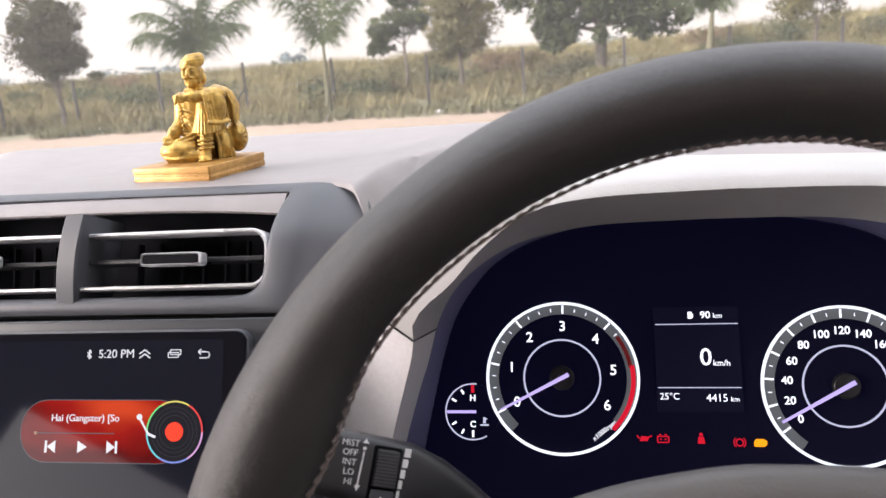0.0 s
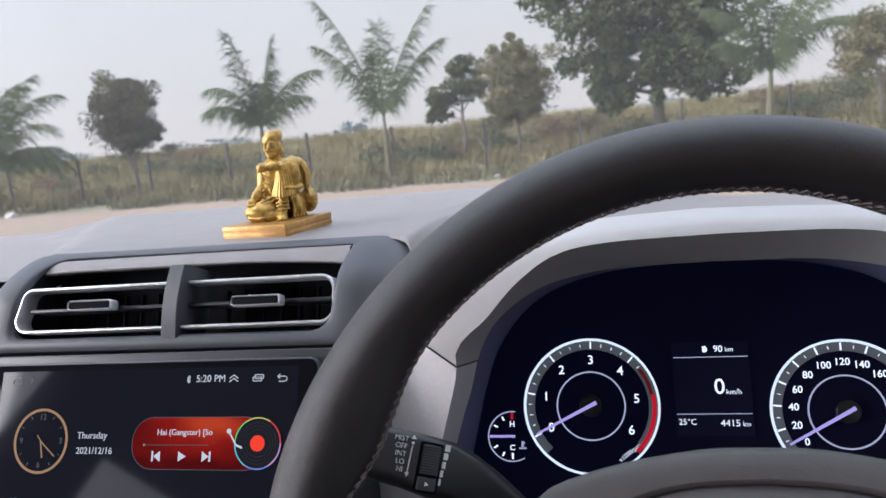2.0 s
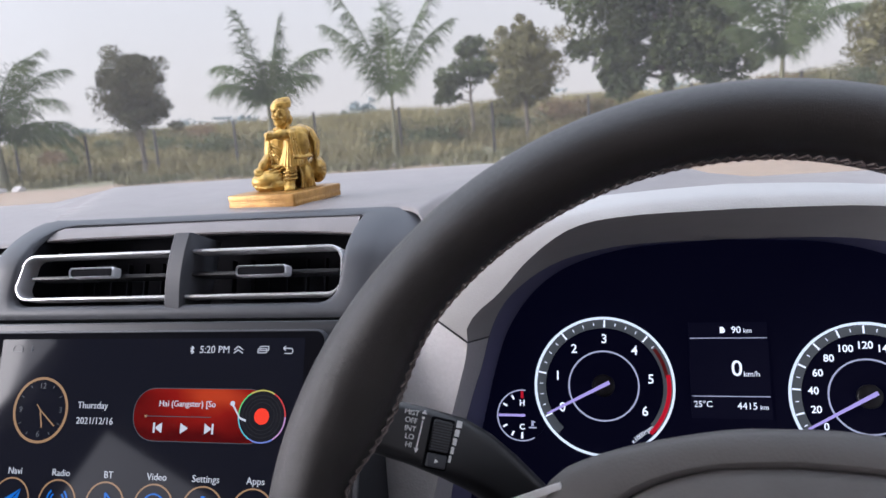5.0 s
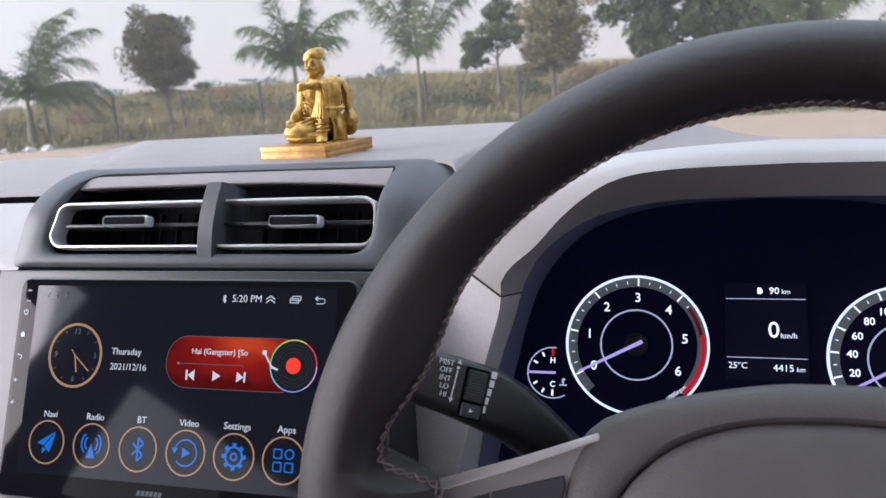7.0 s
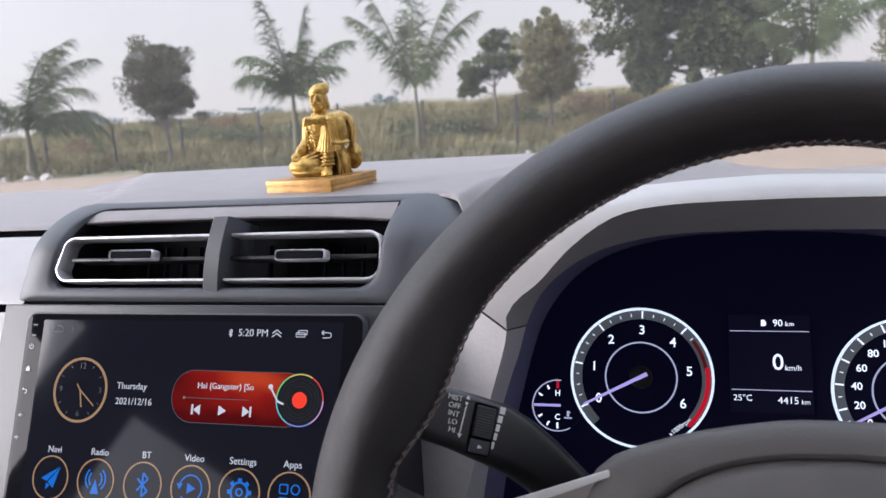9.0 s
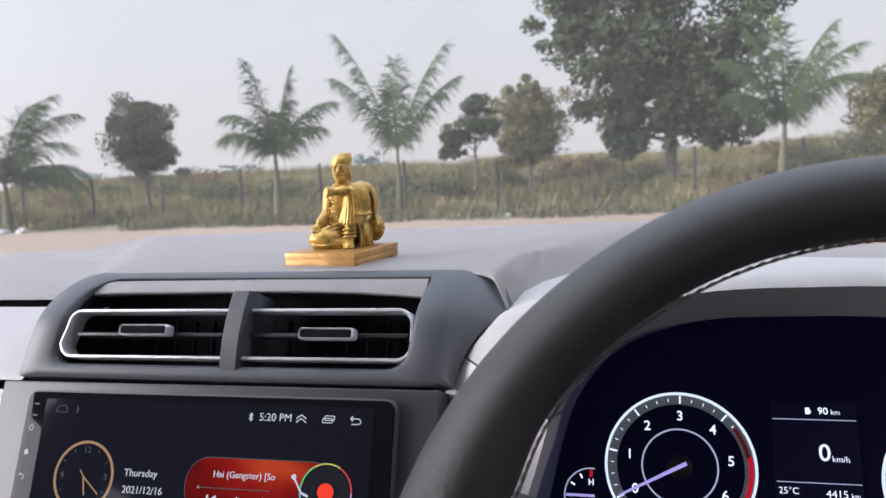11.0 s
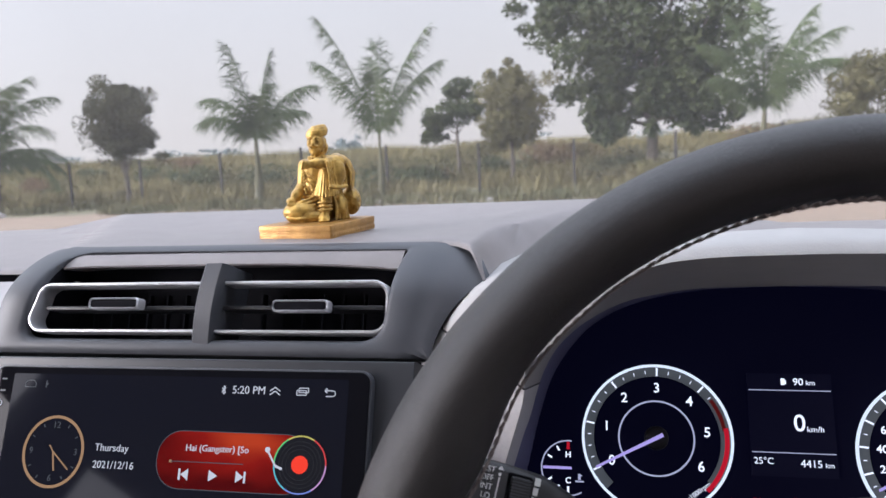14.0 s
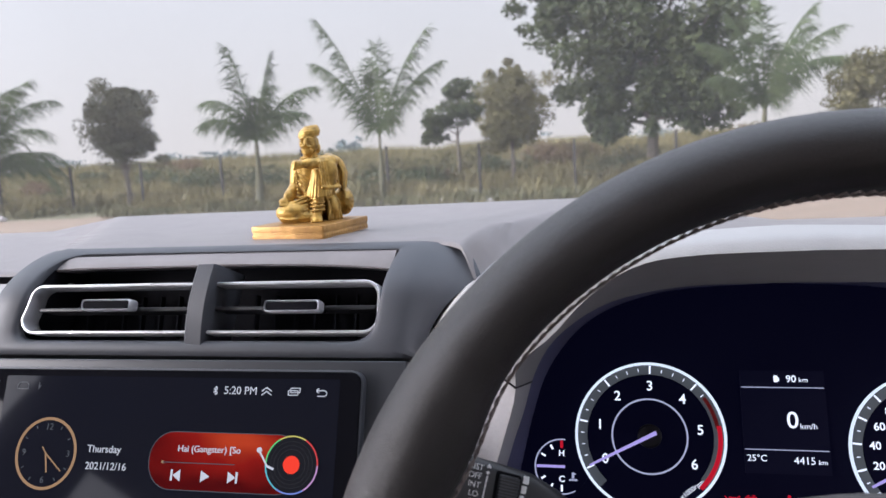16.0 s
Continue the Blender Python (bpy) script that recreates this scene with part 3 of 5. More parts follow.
def shell():
    body = thing("car_body", "enclosed car cabin with a pale roof lining and dark door trim", "car interior", pose(-0.2, -0.6, 0.3), kind="structure")
    inv = body.matrix_world.inverted()

    def put(name, bm, mat, label=""):
        bm.transform(inv)
        return part(name, bm, mat, body, label)

    # out of view except the windshield; tones and openings chosen to shape cabin light
    put("floor_pan", block(SIDE_L - 0.05, SIDE_R + 0.05, -2.2, 1.1, 0.28, 0.32), CARPET)
    put("roof", grid(8, 12, lambda u, v: (SIDE_L - 0.04 + (SIDE_R - SIDE_L + 0.08) * u, 0.22 - 2.4 * v, 1.53 - 0.05 * (2 * u - 1) ** 2 - 0.08 * v * v)), LINER)
    put("bulkhead", block(SIDE_L - 0.05, SIDE_R + 0.05, 1.04, 1.08, 0.3, 1.03), PIT)
    put("tailgate", block(SIDE_L - 0.05, SIDE_R + 0.05, -2.22, -2.18, 0.3, 1.0), CARPET)
    put("tailgate_frame", block(SIDE_L - 0.05, SIDE_R + 0.05, -2.22, -2.18, 1.4, 1.5), LINER)
    for s, x in ((-1, SIDE_L), (1, SIDE_R)):
        a, b = (x - 0.05, x) if s < 0 else (x, x + 0.05)
        put("door_panel", block(a, b, -2.2, 1.06, 0.3, 0.98, 0.0), CARPET)
        put("header_rail", block(a, b, -2.2, 0.3, 1.44, 1.52), LINER)
        # unseen pillars, placed and leaned to shape the touchscreen's reflection
        for y0, y1, lean in ((-0.36, -0.16, -0.20), (-1.55, -1.45, -0.15)):
            put("side_pillar", loft([[(a, y0, 0.96), (b, y0, 0.96), (b, y1, 0.96), (a, y1, 0.96)], [(a, y0 + lean, 1.46), (b, y0 + lean, 1.46), (b, y1 + lean, 1.46), (a, y1 + lean, 1.46)]], True, True), DOOR_TRIM)
        # second, lower rail added out of view to cut off that reflection
        put("header_rail", block(a, b, -2.2, -0.55, 1.35, 1.435), LINER)
        put("front_pillar", tube([(x, 1.02, 1.0), (x * 0.985, 0.62, 1.27), (x * 0.96, 0.22, 1.5)], 0.035, 10), LINER)
    ws = put("windshield", solid(grid(10, 8, lambda u, v: (SIDE_L + (SIDE_R - SIDE_L) * u, 1.02 - 0.78 * v - 0.05 * (2 * u - 1) ** 2, 1.04 + 0.46 * v)), 0.004), GLASS, "clear curved windshield glass with a whitish film standing in for haze")
    ws.visible_shadow = False


shell()

# ---- dashboard ----
dash = thing("dashboard", "two-tone grey moulded dashboard with a raised centre pod", "dashboard", pose(-0.2, 0.6, 0.9))
DASH_INV = dash.matrix_world.inverted()


def dash_part(name, bm, mat, label="", parent=None):
    bm.transform(DASH_INV)
    return part(name, bm, mat, parent or dash, label)


def top_height(x, y):
    """The upper surface of the dashboard."""
    knots = ((0.42, 1.1098), (0.455, 1.1108), (0.475, 1.1115), (0.5, 1.1124), (0.56, 1.1134), (0.62, 1.1148), (0.7, 1.1165), (0.8, 1.1105), (0.9, 1.088), (1.06, 1.04))
    for (a, za), (b, zb) in zip(knots, knots[1:]):
        if y <= b:
            z = za + (zb - za) * (y - a) / (b - a)
            break
    else:
        z = knots[-1][1]
    left = -0.3125 - 0.565 * (y - 0.463)
    right = -0.0638 + 0.35 * max(0.0, y - 0.5)
    z -= 0.013 * ease((left - x) / 0.016) + 0.020 * ease((x - right) / (0.014 + 0.25 * max(0.0, y - 0.5))) + 0.006 * ease((x - right - 0.014) / 0.09)
    z -= 0.02 * ease((-0.62 - x) / 0.3)
    z -= 0.0022 * ease((y - 0.5) / 0.05) * ease((0.69 - y) / 0.1) * ease((x - left - 0.05) / 0.03) * ease((right - 0.036 - x) / 0.012) * 0.8
    return z


def top_front(x):
    """Where the top pad's front edge lies."""
    return 0.4745 - 0.0335 * ease((x + 0.082) / 0.032)


def dashboard_top():
    xs = [-0.95, -0.8, -0.65, -0.55, -0.48] + [-0.44 + 0.008 * i for i in range(46)] + [-0.072 + 0.002 * i for i in range(20)] + [-0.03 + 0.008 * i for i in range(11)] + [0.06, 0.1, 0.15, 0.2, 0.3, 0.4, 0.52]
    ts = [0, 0.012, 0.03, 0.05, 0.08, 0.12, 0.16, 0.18, 0.2, 0.225, 0.25, 0.275, 0.3, 0.33, 0.36, 0.39, 0.42, 0.46, 0.5, 0.54, 0.58, 0.66, 0.75, 0.85, 1.0]
    bm = bmesh.new()
    v = []
    for t in ts:
        row = []
        for x in xs:
            y0 = top_front(x)
            y = y0 + (1.05 - y0) * t
            row.append(bm.verts.new((x, y, top_height(x, y))))
        v.append(row)
    # the rolled front edge
    roll = []
    for dy, dz in ((-0.0022, -0.0003), (-0.0038, -0.0010), (-0.0048, -0.0026)):
        roll.append([bm.verts.new((x, top_front(x) + dy, top_height(x, top_front(x)) + dz)) for x in xs])
    v = roll[::-1] + v
    for a, b in zip(v, v[1:]):
        for i in range(len(xs) - 1):
            # open under the instrument hood
            if xs[i] > 0.0 and a[i].co.y < 0.53:
                continue
            bm.faces.new((a[i], a[i + 1], b[i + 1], b[i]))
    bmesh.ops.delete(bm, geom=[q for q in bm.verts if not q.link_faces], context="VERTS")
    dash_part("top_pad", bm, DASH, "grained grey upper dash pad")


dashboard_top()

VENT = plane_frame(-0.2, 0.434, 1.09, 20)


def face_depth(v):
    """How far the vent face rolls back towards its top."""
    return -20.06 * max(0.0, v + 0.005) ** 2


def vent_fascia():
    """The dark frame round the vents: a rolled face with an opening, the pocket behind it, and the brow inside its top."""
    def frame_line(corners, radii):
        """A four-cornered outline with rounded corners; every outline has the same number of points."""
        pts, arcs = [], []
        for k in range(4):
            p, a, b = Vector(corners[k]), Vector(corners[k - 1]), Vector(corners[(k + 1) % 4])
            da, db = (a - p).normalized() * radii[k], (b - p).normalized() * radii[k]
            arcs.append([(p + da) * (1 - t) ** 2 + 2 * p * t * (1 - t) + (p + db) * t * t for t in [q / 8 for q in range(9)]])
        for k in range(4):
            pts += arcs[k]
            e, f = arcs[k][-1], arcs[(k + 1) % 4][0]
            pts += [e.lerp(f, q / 12) for q in range(1, 12)]
        return pts

    hole = frame_line([(-0.1178, -0.0258), (0.0945, -0.0262), (0.1018, 0.0270), (-0.1075, 0.0297)], (0.011, 0.012, 0.002, 0.015))
    ridge = frame_line([(-0.1392, -0.0326), (0.1110, -0.0334), (0.1262, 0.0330), (-0.1240, 0.0352)], (0.004, 0.006, 0.014, 0.008))
    # the outer edge: square to the console and the passenger side, swept round to the instrument hood
    bl, br, tl = Vector((-0.1398, -0.0336)), Vector((0.1192, -0.0342)), Vector((-0.1250, 0.0372))
    right = smooth_line([(0.1192, -0.0342, 0), (0.1226, -0.0217, 0), (0.1309, -0.0078, 0), (0.1477, 0.0088, 0)], 12)
    corner = smooth_line([(0.1477, 0.0088, 0), (0.1420, 0.0195, 0), (0.1335, 0.0310, 0)], 9)
    far = [bl] * 9 + [bl.lerp(br, q / 12) for q in range(1, 12)] + [br] * 9 + [p.to_2d() for p in right[:11]] + [p.to_2d() for p in corner]
    far += [corner[-1].to_2d().lerp(tl, q / 12) for q in range(1, 12)] + [tl] * 9 + [tl.lerp(bl, q / 12) for q in range(1, 12)]
    back = [-0.018] * 20 + [-0.012] * 5 + [-0.004] * 4 + [-0.0025] * 20 + [-0.006] * 11 + [-0.010] * 20

    def at(poly, z, inset=0.0):
        cx, cy = -0.005, 0.0
        q = [(cx + (p.x - cx) * (1 - inset / 0.11), cy + (p.y - cy) * (1 - inset / 0.028)) for p in poly]
        return [(x, y, face_depth(y) + z) for x, y in q]

    def between(f, z):
        return [(a.x + (b.x - a.x) * f, a.y + (b.y - a.y) * f, face_depth(a.y + (b.y - a.y) * f) + z) for a, b in zip(hole, ridge)]

    edge = [(p.x, p.y, face_depth(p.y) + z) for p, z in zip(far, back)]
    rim = between(1.0, -0.0012)
    shoulder = [tuple(Vector(a).lerp(Vector(b), 0.35) + Vector((0, 0, 0.0011))) for a, b in zip(rim, edge)]
    rings = [at(hole, -0.0052, 0.0016), at(hole, -0.0024, 0.0012), at(hole, -0.0007, 0.0005), between(0.03, 0.0), between(0.12, 0.0004), between(0.4, 0.0008), between(0.75, 0.0003), rim, shoulder, edge]
    bm = loft(rings, True, False)
    bm.transform(VENT)
    dash_part("vent_fascia", bm, FASCIA, "dark grey rolled frame round the centre vents")
    well = loft([at(hole, -0.0048, 0.0017), [(x, y, min(z, -0.043)) for x, y, z in at(hole, -0.043, 0.003)]], True, False)
    well.transform(VENT)
    dash_part("vent_well", well, PIT, "black walls of the vent recess")
    # the sloping brow inside the top of the opening
    rings = []
    for i in range(49):
        f = i / 48
        low = 0.0184 - 0.0040 * max(0.0, (f - 0.45) / 0.55) ** 3 - 0.0012 * (1 - min(1, f / 0.12)) ** 2
        u0, u1 = -0.1030 + 0.2028 * f, -0.1085 + 0.2060 * f
        rings.append([(u0, 0.0272, -0.032), (u0, 0.0270, -0.0225), (u0 * 0.7 + u1 * 0.3, 0.0250, -0.0200), (u0 * 0.3 + u1 * 0.7, low + 0.0022, -0.0166), (u1, low + 0.0006, -0.0160), (u1, low - 0.0002, -0.0168), (u1, low + 0.002, -0.034)])
    bm = loft(rings, True, True)
    bm.transform(VENT)
    dash_part("vent_brow", bm, DASH, "sloping grey brow over the vents")
    bm = slab([(-0.122, -0.0275), (0.104, -0.0275), (0.106, 0.026), (-0.112, 0.026)], -0.046, -0.042)
    bm.transform(VENT)
    dash_part("vent_pocket", bm, PIT, "black recess behind the vents")


vent_fascia()


def vent_post():
    rings = []
    for i in range(15):
        t = i / 14
        v = 0.0150 - 0.0425 * t
        u = 0.0018 - 0.0062 * t
        z = 0.0035 + 0.0035 * math.sin(math.pi * (0.05 + 0.9 * t)) - 0.004 * t
        rings.append([(u - 0.0062, v, -0.028), (u - 0.006, v, z - 0.0015), (u - 0.0046, v, z), (u + 0.0046, v, z + 0.0006), (u + 0.0058, v, z - 0.001), (u + 0.006, v, -0.028)])
    bm = loft(rings, True, True)
    bm.transform(VENT)
    dash_part("vent_divider", bm, FASCIA, "curved dark divider between the two vents")


vent_post()


def air_vent(sign, label):
    """One outlet: a chrome hoop that is open at the divider, louvres, and a thumb tab with a chrome rim."""
    c = -0.0605 if sign < 0 else 0.049
    t = thing("air_vent", label, "air vent", VENT @ pose(c, -0.0075, -0.0045), group="centre air vents")
    x_out, x_in = (-0.0488, 0.0575) if sign < 0 else (0.0478, -0.0480)
    top, bot, r = 0.0128, -0.0130, 0.0078
    slant = -0.0035 if sign < 0 else 0.0
    path = [(x_in, top, 0)]
    for i in range(7):
        a = math.pi / 2 * i / 6
        path.append((x_out - math.copysign(r * (1 - math.sin(a)), x_out) , top - r * (1 - math.cos(a)), 0.0))
    for i in range(7):
        a = math.pi / 2 * i / 6
        path.append((x_out - math.copysign(r * (1 - math.cos(a)), x_out) + slant, bot + r * (1 - math.sin(a)), 0.0))
    path.append((x_in, bot, 0))
    rings = []
    pv = [Vector(p) for p in path]
    for i, p in enumerate(pv):
        d = (pv[min(i + 1, len(pv) - 1)] - pv[max(i - 1, 0)]).normalized()
        s = Vector((-d.y, d.x, 0))
        zf = 0.004
        rings.append([tuple(p + s * w + Vector((0, 0, z))) for w, z in ((-0.0010, -0.008), (-0.0010, zf - 0.0008), (-0.0004, zf), (0.0004, zf), (0.0010, zf - 0.0008), (0.0010, -0.008))])
    part("hoop", loft(rings, True, True), CHROME, t, "satin chrome hoop")
    for v in (0.0,):
        part("louvre", slab(rounded(0.094, 0.0022, 0.001, 2, 0.002 * -sign, v), -0.014, 0.0005, 0.0006), BLACK, t)
    for k in range(7):
        u = -0.036 + 0.012 * k
        part("vane", slab(rounded(0.0012, 0.0245, 0.0005, 2, u, 0), -0.0335, -0.0295), PIT, t, smooth=False)
    tab_u, tab_v = (0.0045, 0.0013) if sign < 0 else (0.0031, -0.0003)
    tab = part("thumb_tab", slab(rounded(0.0284, 0.0042, 0.0014, 4, tab_u, tab_v), -0.004, 0.0095, 0.0006), PIT, t, "black thumb tab with a chrome rim")
    o, i2 = rounded(0.0306, 0.0062, 0.0018, 4, tab_u, tab_v), rounded(0.0278, 0.0038, 0.0011, 4, tab_u, tab_v)
    part("rim", loft([[(x, y, 0.003) for x, y in o], [(x, y, 0.0090) for x, y in o], [(x, y, 0.0102) for x, y in [((a[0] + b[0]) / 2, (a[1] + b[1]) / 2) for a, b in zip(o, i2)]], [(x, y, 0.0086) for x, y in i2]]), CHROME, tab, "satin chrome rim")


air_vent(-1, "rectangular black air vent with chrome hoop and thumb tab")
air_vent(1, "rectangular black air vent with chrome hoop beside the divider")

# ---- centre stack and touchscreen ----
SCREEN = plane_frame(-0.2, 0.393, 1.02, 22)


def centre_stack():
    bm = slab([(-0.1435, -0.17), (0.1155, -0.17), (0.1155, 0.0442), (-0.1360, 0.0442)], -0.05, -0.002, 0.0015)
    bm.transform(SCREEN)
    dash_part("console_surround", bm, CONSOLE, "dark grey surround of the touchscreen")
    # the pale passenger-side panels; a black block stands in for shade in the top pad's gap
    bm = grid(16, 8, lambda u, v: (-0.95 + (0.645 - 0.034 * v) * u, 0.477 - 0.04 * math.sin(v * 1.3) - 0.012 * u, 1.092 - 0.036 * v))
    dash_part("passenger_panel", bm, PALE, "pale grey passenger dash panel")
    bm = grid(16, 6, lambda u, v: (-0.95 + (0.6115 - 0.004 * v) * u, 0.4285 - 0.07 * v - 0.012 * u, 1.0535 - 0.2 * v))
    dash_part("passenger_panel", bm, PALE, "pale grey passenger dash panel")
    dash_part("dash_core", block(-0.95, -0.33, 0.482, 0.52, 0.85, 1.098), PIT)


centre_stack()


def touchscreen():
    s = thing("touchscreen", "glossy black car touchscreen showing a media home page", "touchscreen", SCREEN)
    ox, oy = -0.0083, -0.022
    part("bezel", slab(rounded(0.2100, 0.1220, 0.006, 5, ox, oy), -0.004, 0.0030, 0.0006), FASCIA, s, "thin grey rim")
    part("glass", slab(rounded(0.2080, 0.1200, 0.005, 5, ox, oy), 0.002, 0.0036, 0.0004), GLOSS, s, "glossy black front glass")
    z = 0.0037
    display = flat("display", rounded(0.186, 0.1035, 0.0005, 1, -0.0075, -0.0173), z - 0.00005, SCREEN_BACK, s, "lit navy-black display", 0.0001)
    z = 0.0038

    def icon(name, bm, mat, label=""):
        return part(name, bm, mat, s, label, smooth=False)

    # keys printed along the left edge
    for name, v in (("power_mark", 0.0191), ("home_mark", 0.0065), ("back_mark", -0.0063), ("volume_mark", -0.0194), ("volume_mark", -0.0317)):
        u = -0.1069 - 0.025 * (0.019 - v)
        if name == "power_mark":
            bm = arc_band(0.0012, 0.0016, 130, 410, z, z + 0.0002, u, v, 24)
            bar_between((u, v), (u, v + 0.0018), 0.0004, z, bm=bm)
        elif name == "home_mark":
            bm = slab([(u - 0.0013, v - 0.0014), (u + 0.0013, v - 0.0014), (u + 0.0013, v + 0.0003), (u, v + 0.0016), (u - 0.0013, v + 0.0003)], z, z + 0.0002)
        elif name == "back_mark":
            bm = arc_band(0.0009, 0.0013, -90, 90, z, z + 0.0002, u + 0.0004, v, 20)
            bar_between((u - 0.0015, v + 0.0011), (u + 0.0004, v + 0.0011), 0.0004, z, bm=bm)
            bar_between((u - 0.0016, v + 0.0011), (u - 0.0007, v + 0.0019), 0.0004, z, bm=bm)
        else:
            bm = slab([(u - 0.0016, v - 0.0005), (u - 0.0008, v - 0.0005), (u, v - 0.0013), (u, v + 0.0013), (u - 0.0008, v + 0.0005), (u - 0.0016, v + 0.0005)], z, z + 0.0002)
            bar_between((u + 0.0005, v), (u + 0.0017, v), 0.0004, z, bm=bm)
        icon(name, bm, UI_WHITE)
    for v in (0.0315, 0.0255):
        icon("small_print", bar_between((-0.1075, v), (-0.1045, v), 0.0009, z), LIT_GREY)
    # status row
    u, v = 0.0212, 0.0284
    bm = bar_between((u, v - 0.002), (u, v + 0.002), 0.0004, z)
    for a, b in (((0, 0.002), (0.001, 0.001)), ((0.001, 0.001), (-0.001, -0.001)), ((0, -0.002), (0.001, -0.001)), ((0.001, -0.001), (-0.001, 0.001))):
        bar_between((u + a[0], v + a[1]), (u + b[0], v + b[1]), 0.0004, z, bm=bm)
    icon("wireless_mark", bm, UI_WHITE)
    lettering("5:20 PM", 0.0054, 0.0345, 0.0284, z, UI_WHITE, s)
    bm = None
    for dv in (0.0002, -0.0016):
        for sx in (-1, 1):
            bm = bar_between((0.0483 + sx * 0.0026, 0.0282 + dv), (0.0483, 0.0300 + dv), 0.0005, z, bm=bm)
    icon("up_mark", bm, UI_WHITE)
    bm = None
    for dx, dy in ((0, 0), (0.0011, 0.0012)):
        for a, b in (((-0.0026, -0.0014), (0.0022, -0.0014)), ((0.0022, -0.0014), (0.0022, 0.0007)), ((0.0022, 0.0007), (-0.0026, 0.0007)), ((-0.0026, 0.0007), (-0.0026, -0.0014))):
            bm = bar_between((0.0622 + a[0] + dx, 0.0282 + a[1] + dy), (0.0622 + b[0] + dx, 0.0282 + b[1] + dy), 0.0004, z, bm=bm)
    icon("windows_mark", bm, UI_WHITE)
    bm = arc_band(0.0011, 0.0015, -90, 90, z, z + 0.0002, 0.0778, 0.0278, 20)
    bar_between((0.0738, 0.0291), (0.0778, 0.0291), 0.0005, z, bm=bm)
    bar_between((0.0745, 0.0265), (0.0778, 0.0265), 0.0005, z, bm=bm)
    bar_between((0.0738, 0.0291), (0.0751, 0.0302), 0.0005, z, bm=bm)
    bar_between((0.0738, 0.0291), (0.0751, 0.0280), 0.0005, z, bm=bm)
    icon("back_arrow", bm, UI_WHITE)
    u, v = -0.0895, 0.0292
    bm = None
    roof = [(-0.0032, -0.0016), (0.0032, -0.0016), (0.0032, 0.0004), (0.0018, 0.0018), (-0.0018, 0.0018), (-0.0032, 0.0004)]
    for a, b in zip(roof, roof[1:] + roof[:1]):
        bm = bar_between((u + a[0], v + a[1]), (u + b[0], v + b[1]), 0.0003, z, bm=bm)
    icon("home_outline", bm, LIT_GREY)
    bm = bar_between((-0.0800, 0.0274), (-0.0800, 0.0310), 0.0004, z)
    bar_between((-0.0800, 0.0284), (-0.0788, 0.0296), 0.0004, z, bm=bm)
    icon("plug_mark", bm, LIT_GREY)
    # clock face
    cu, cv, R = -0.0698, -0.0043, 0.0178
    icon("clock_ring", arc_band(R - 0.0014, R, 0, 360, z, z + 0.0002, cu, cv), UI_GOLD, "copper clock ring")
    bm = None
    for k in range(12):
        a = radians(30 * k)
        r0 = R - (0.0042 if k % 3 else 0.0034)
        if k % 3:
            bm = bar_between((cu + r0 * math.cos(a), cv + r0 * math.sin(a)), (cu + (R - 0.0026) * math.cos(a), cv + (R - 0.0026) * math.sin(a)), 0.0005, z, bm=bm)
    icon("clock_ticks", bm, LIT_GREY)
    for txt, a in (("12", 90), ("3", 0), ("6", 270), ("9", 180)):
        lettering(txt, 0.0046, cu + (R - 0.0048) * math.cos(radians(a)), cv + (R - 0.0048) * math.sin(radians(a)), z, LIT_GREY, s)
    for a, ln, w in ((-78, 0.0095, 0.0007), (-40, 0.013, 0.0006), (128, 0.004, 0.0005)):
        icon("clock_pointer", bar_between((cu, cv), (cu + ln * math.cos(radians(a)), cv + ln * math.sin(radians(a))), w, z), UI_GOLD)
    lettering("Thursday", 0.0051, -0.0461, -0.0014, z, UI_WHITE, s, "LEFT")
    lettering("2021/12/16", 0.0051, -0.0461, -0.0096, z, UI_WHITE, s, "LEFT")
    # media card
    card = icon("media_card", slab(rounded(0.0795, 0.0268, 0.0125, 8, 0.0292, -0.0053), z - 0.00004, z + 0.00006), UI_CARD, "red media player card")
    o, i2 = rounded(0.0803, 0.0276, 0.0129, 8, 0.0292, -0.0053), rounded(0.0795, 0.0268, 0.0125, 8, 0.0292, -0.0053)
    icon("card_edge", loft([[(x, y, z) for x, y in o], [(x, y, z + 0.0001) for x, y in o], [(x, y, z + 0.0001) for x, y in i2]]), LIT_GREY)
    z += 0.0002
    lettering("Hai (Gangster) [So", 0.0044, 0.0210, 0.0003, z, UI_WHITE, s)
    icon("seek_bar", bar_between((-0.0030, -0.0062), (0.0355, -0.0062), 0.0004, z), LIT_GREY)
    icon("seek_dot", disc(0.0007, z, z + 0.0002, -0.0030, -0.0062, 12), UI_GOLD)
    for u, kind in ((0.0047, -1), (0.0197, 0), (0.0346, 1)):
        v = -0.0121
        if kind == 0:
            bm = slab([(u - 0.0016, v - 0.0026), (u + 0.0030, v), (u - 0.0016, v + 0.0026)], z, z + 0.0002)
        else:
            bm = slab([(u - kind * 0.0024, v - 0.0027), (u + kind * 0.0016, v), (u - kind * 0.0024, v + 0.0027)][::kind], z, z + 0.0002)
            bar_between((u + kind * 0.0022, v - 0.0026), (u + kind * 0.0022, v + 0.0026), 0.001, z, bm=bm)
        icon("player_button", bm, UI_WHITE)
    du, dv, dr = 0.0642, -0.0052, 0.0135
    disc_ob = icon("record", disc(dr - 0.0005, z, z + 0.0002, du, dv, 48), UI_DISC, "black vinyl record picture")
    zz = z + 0.0003
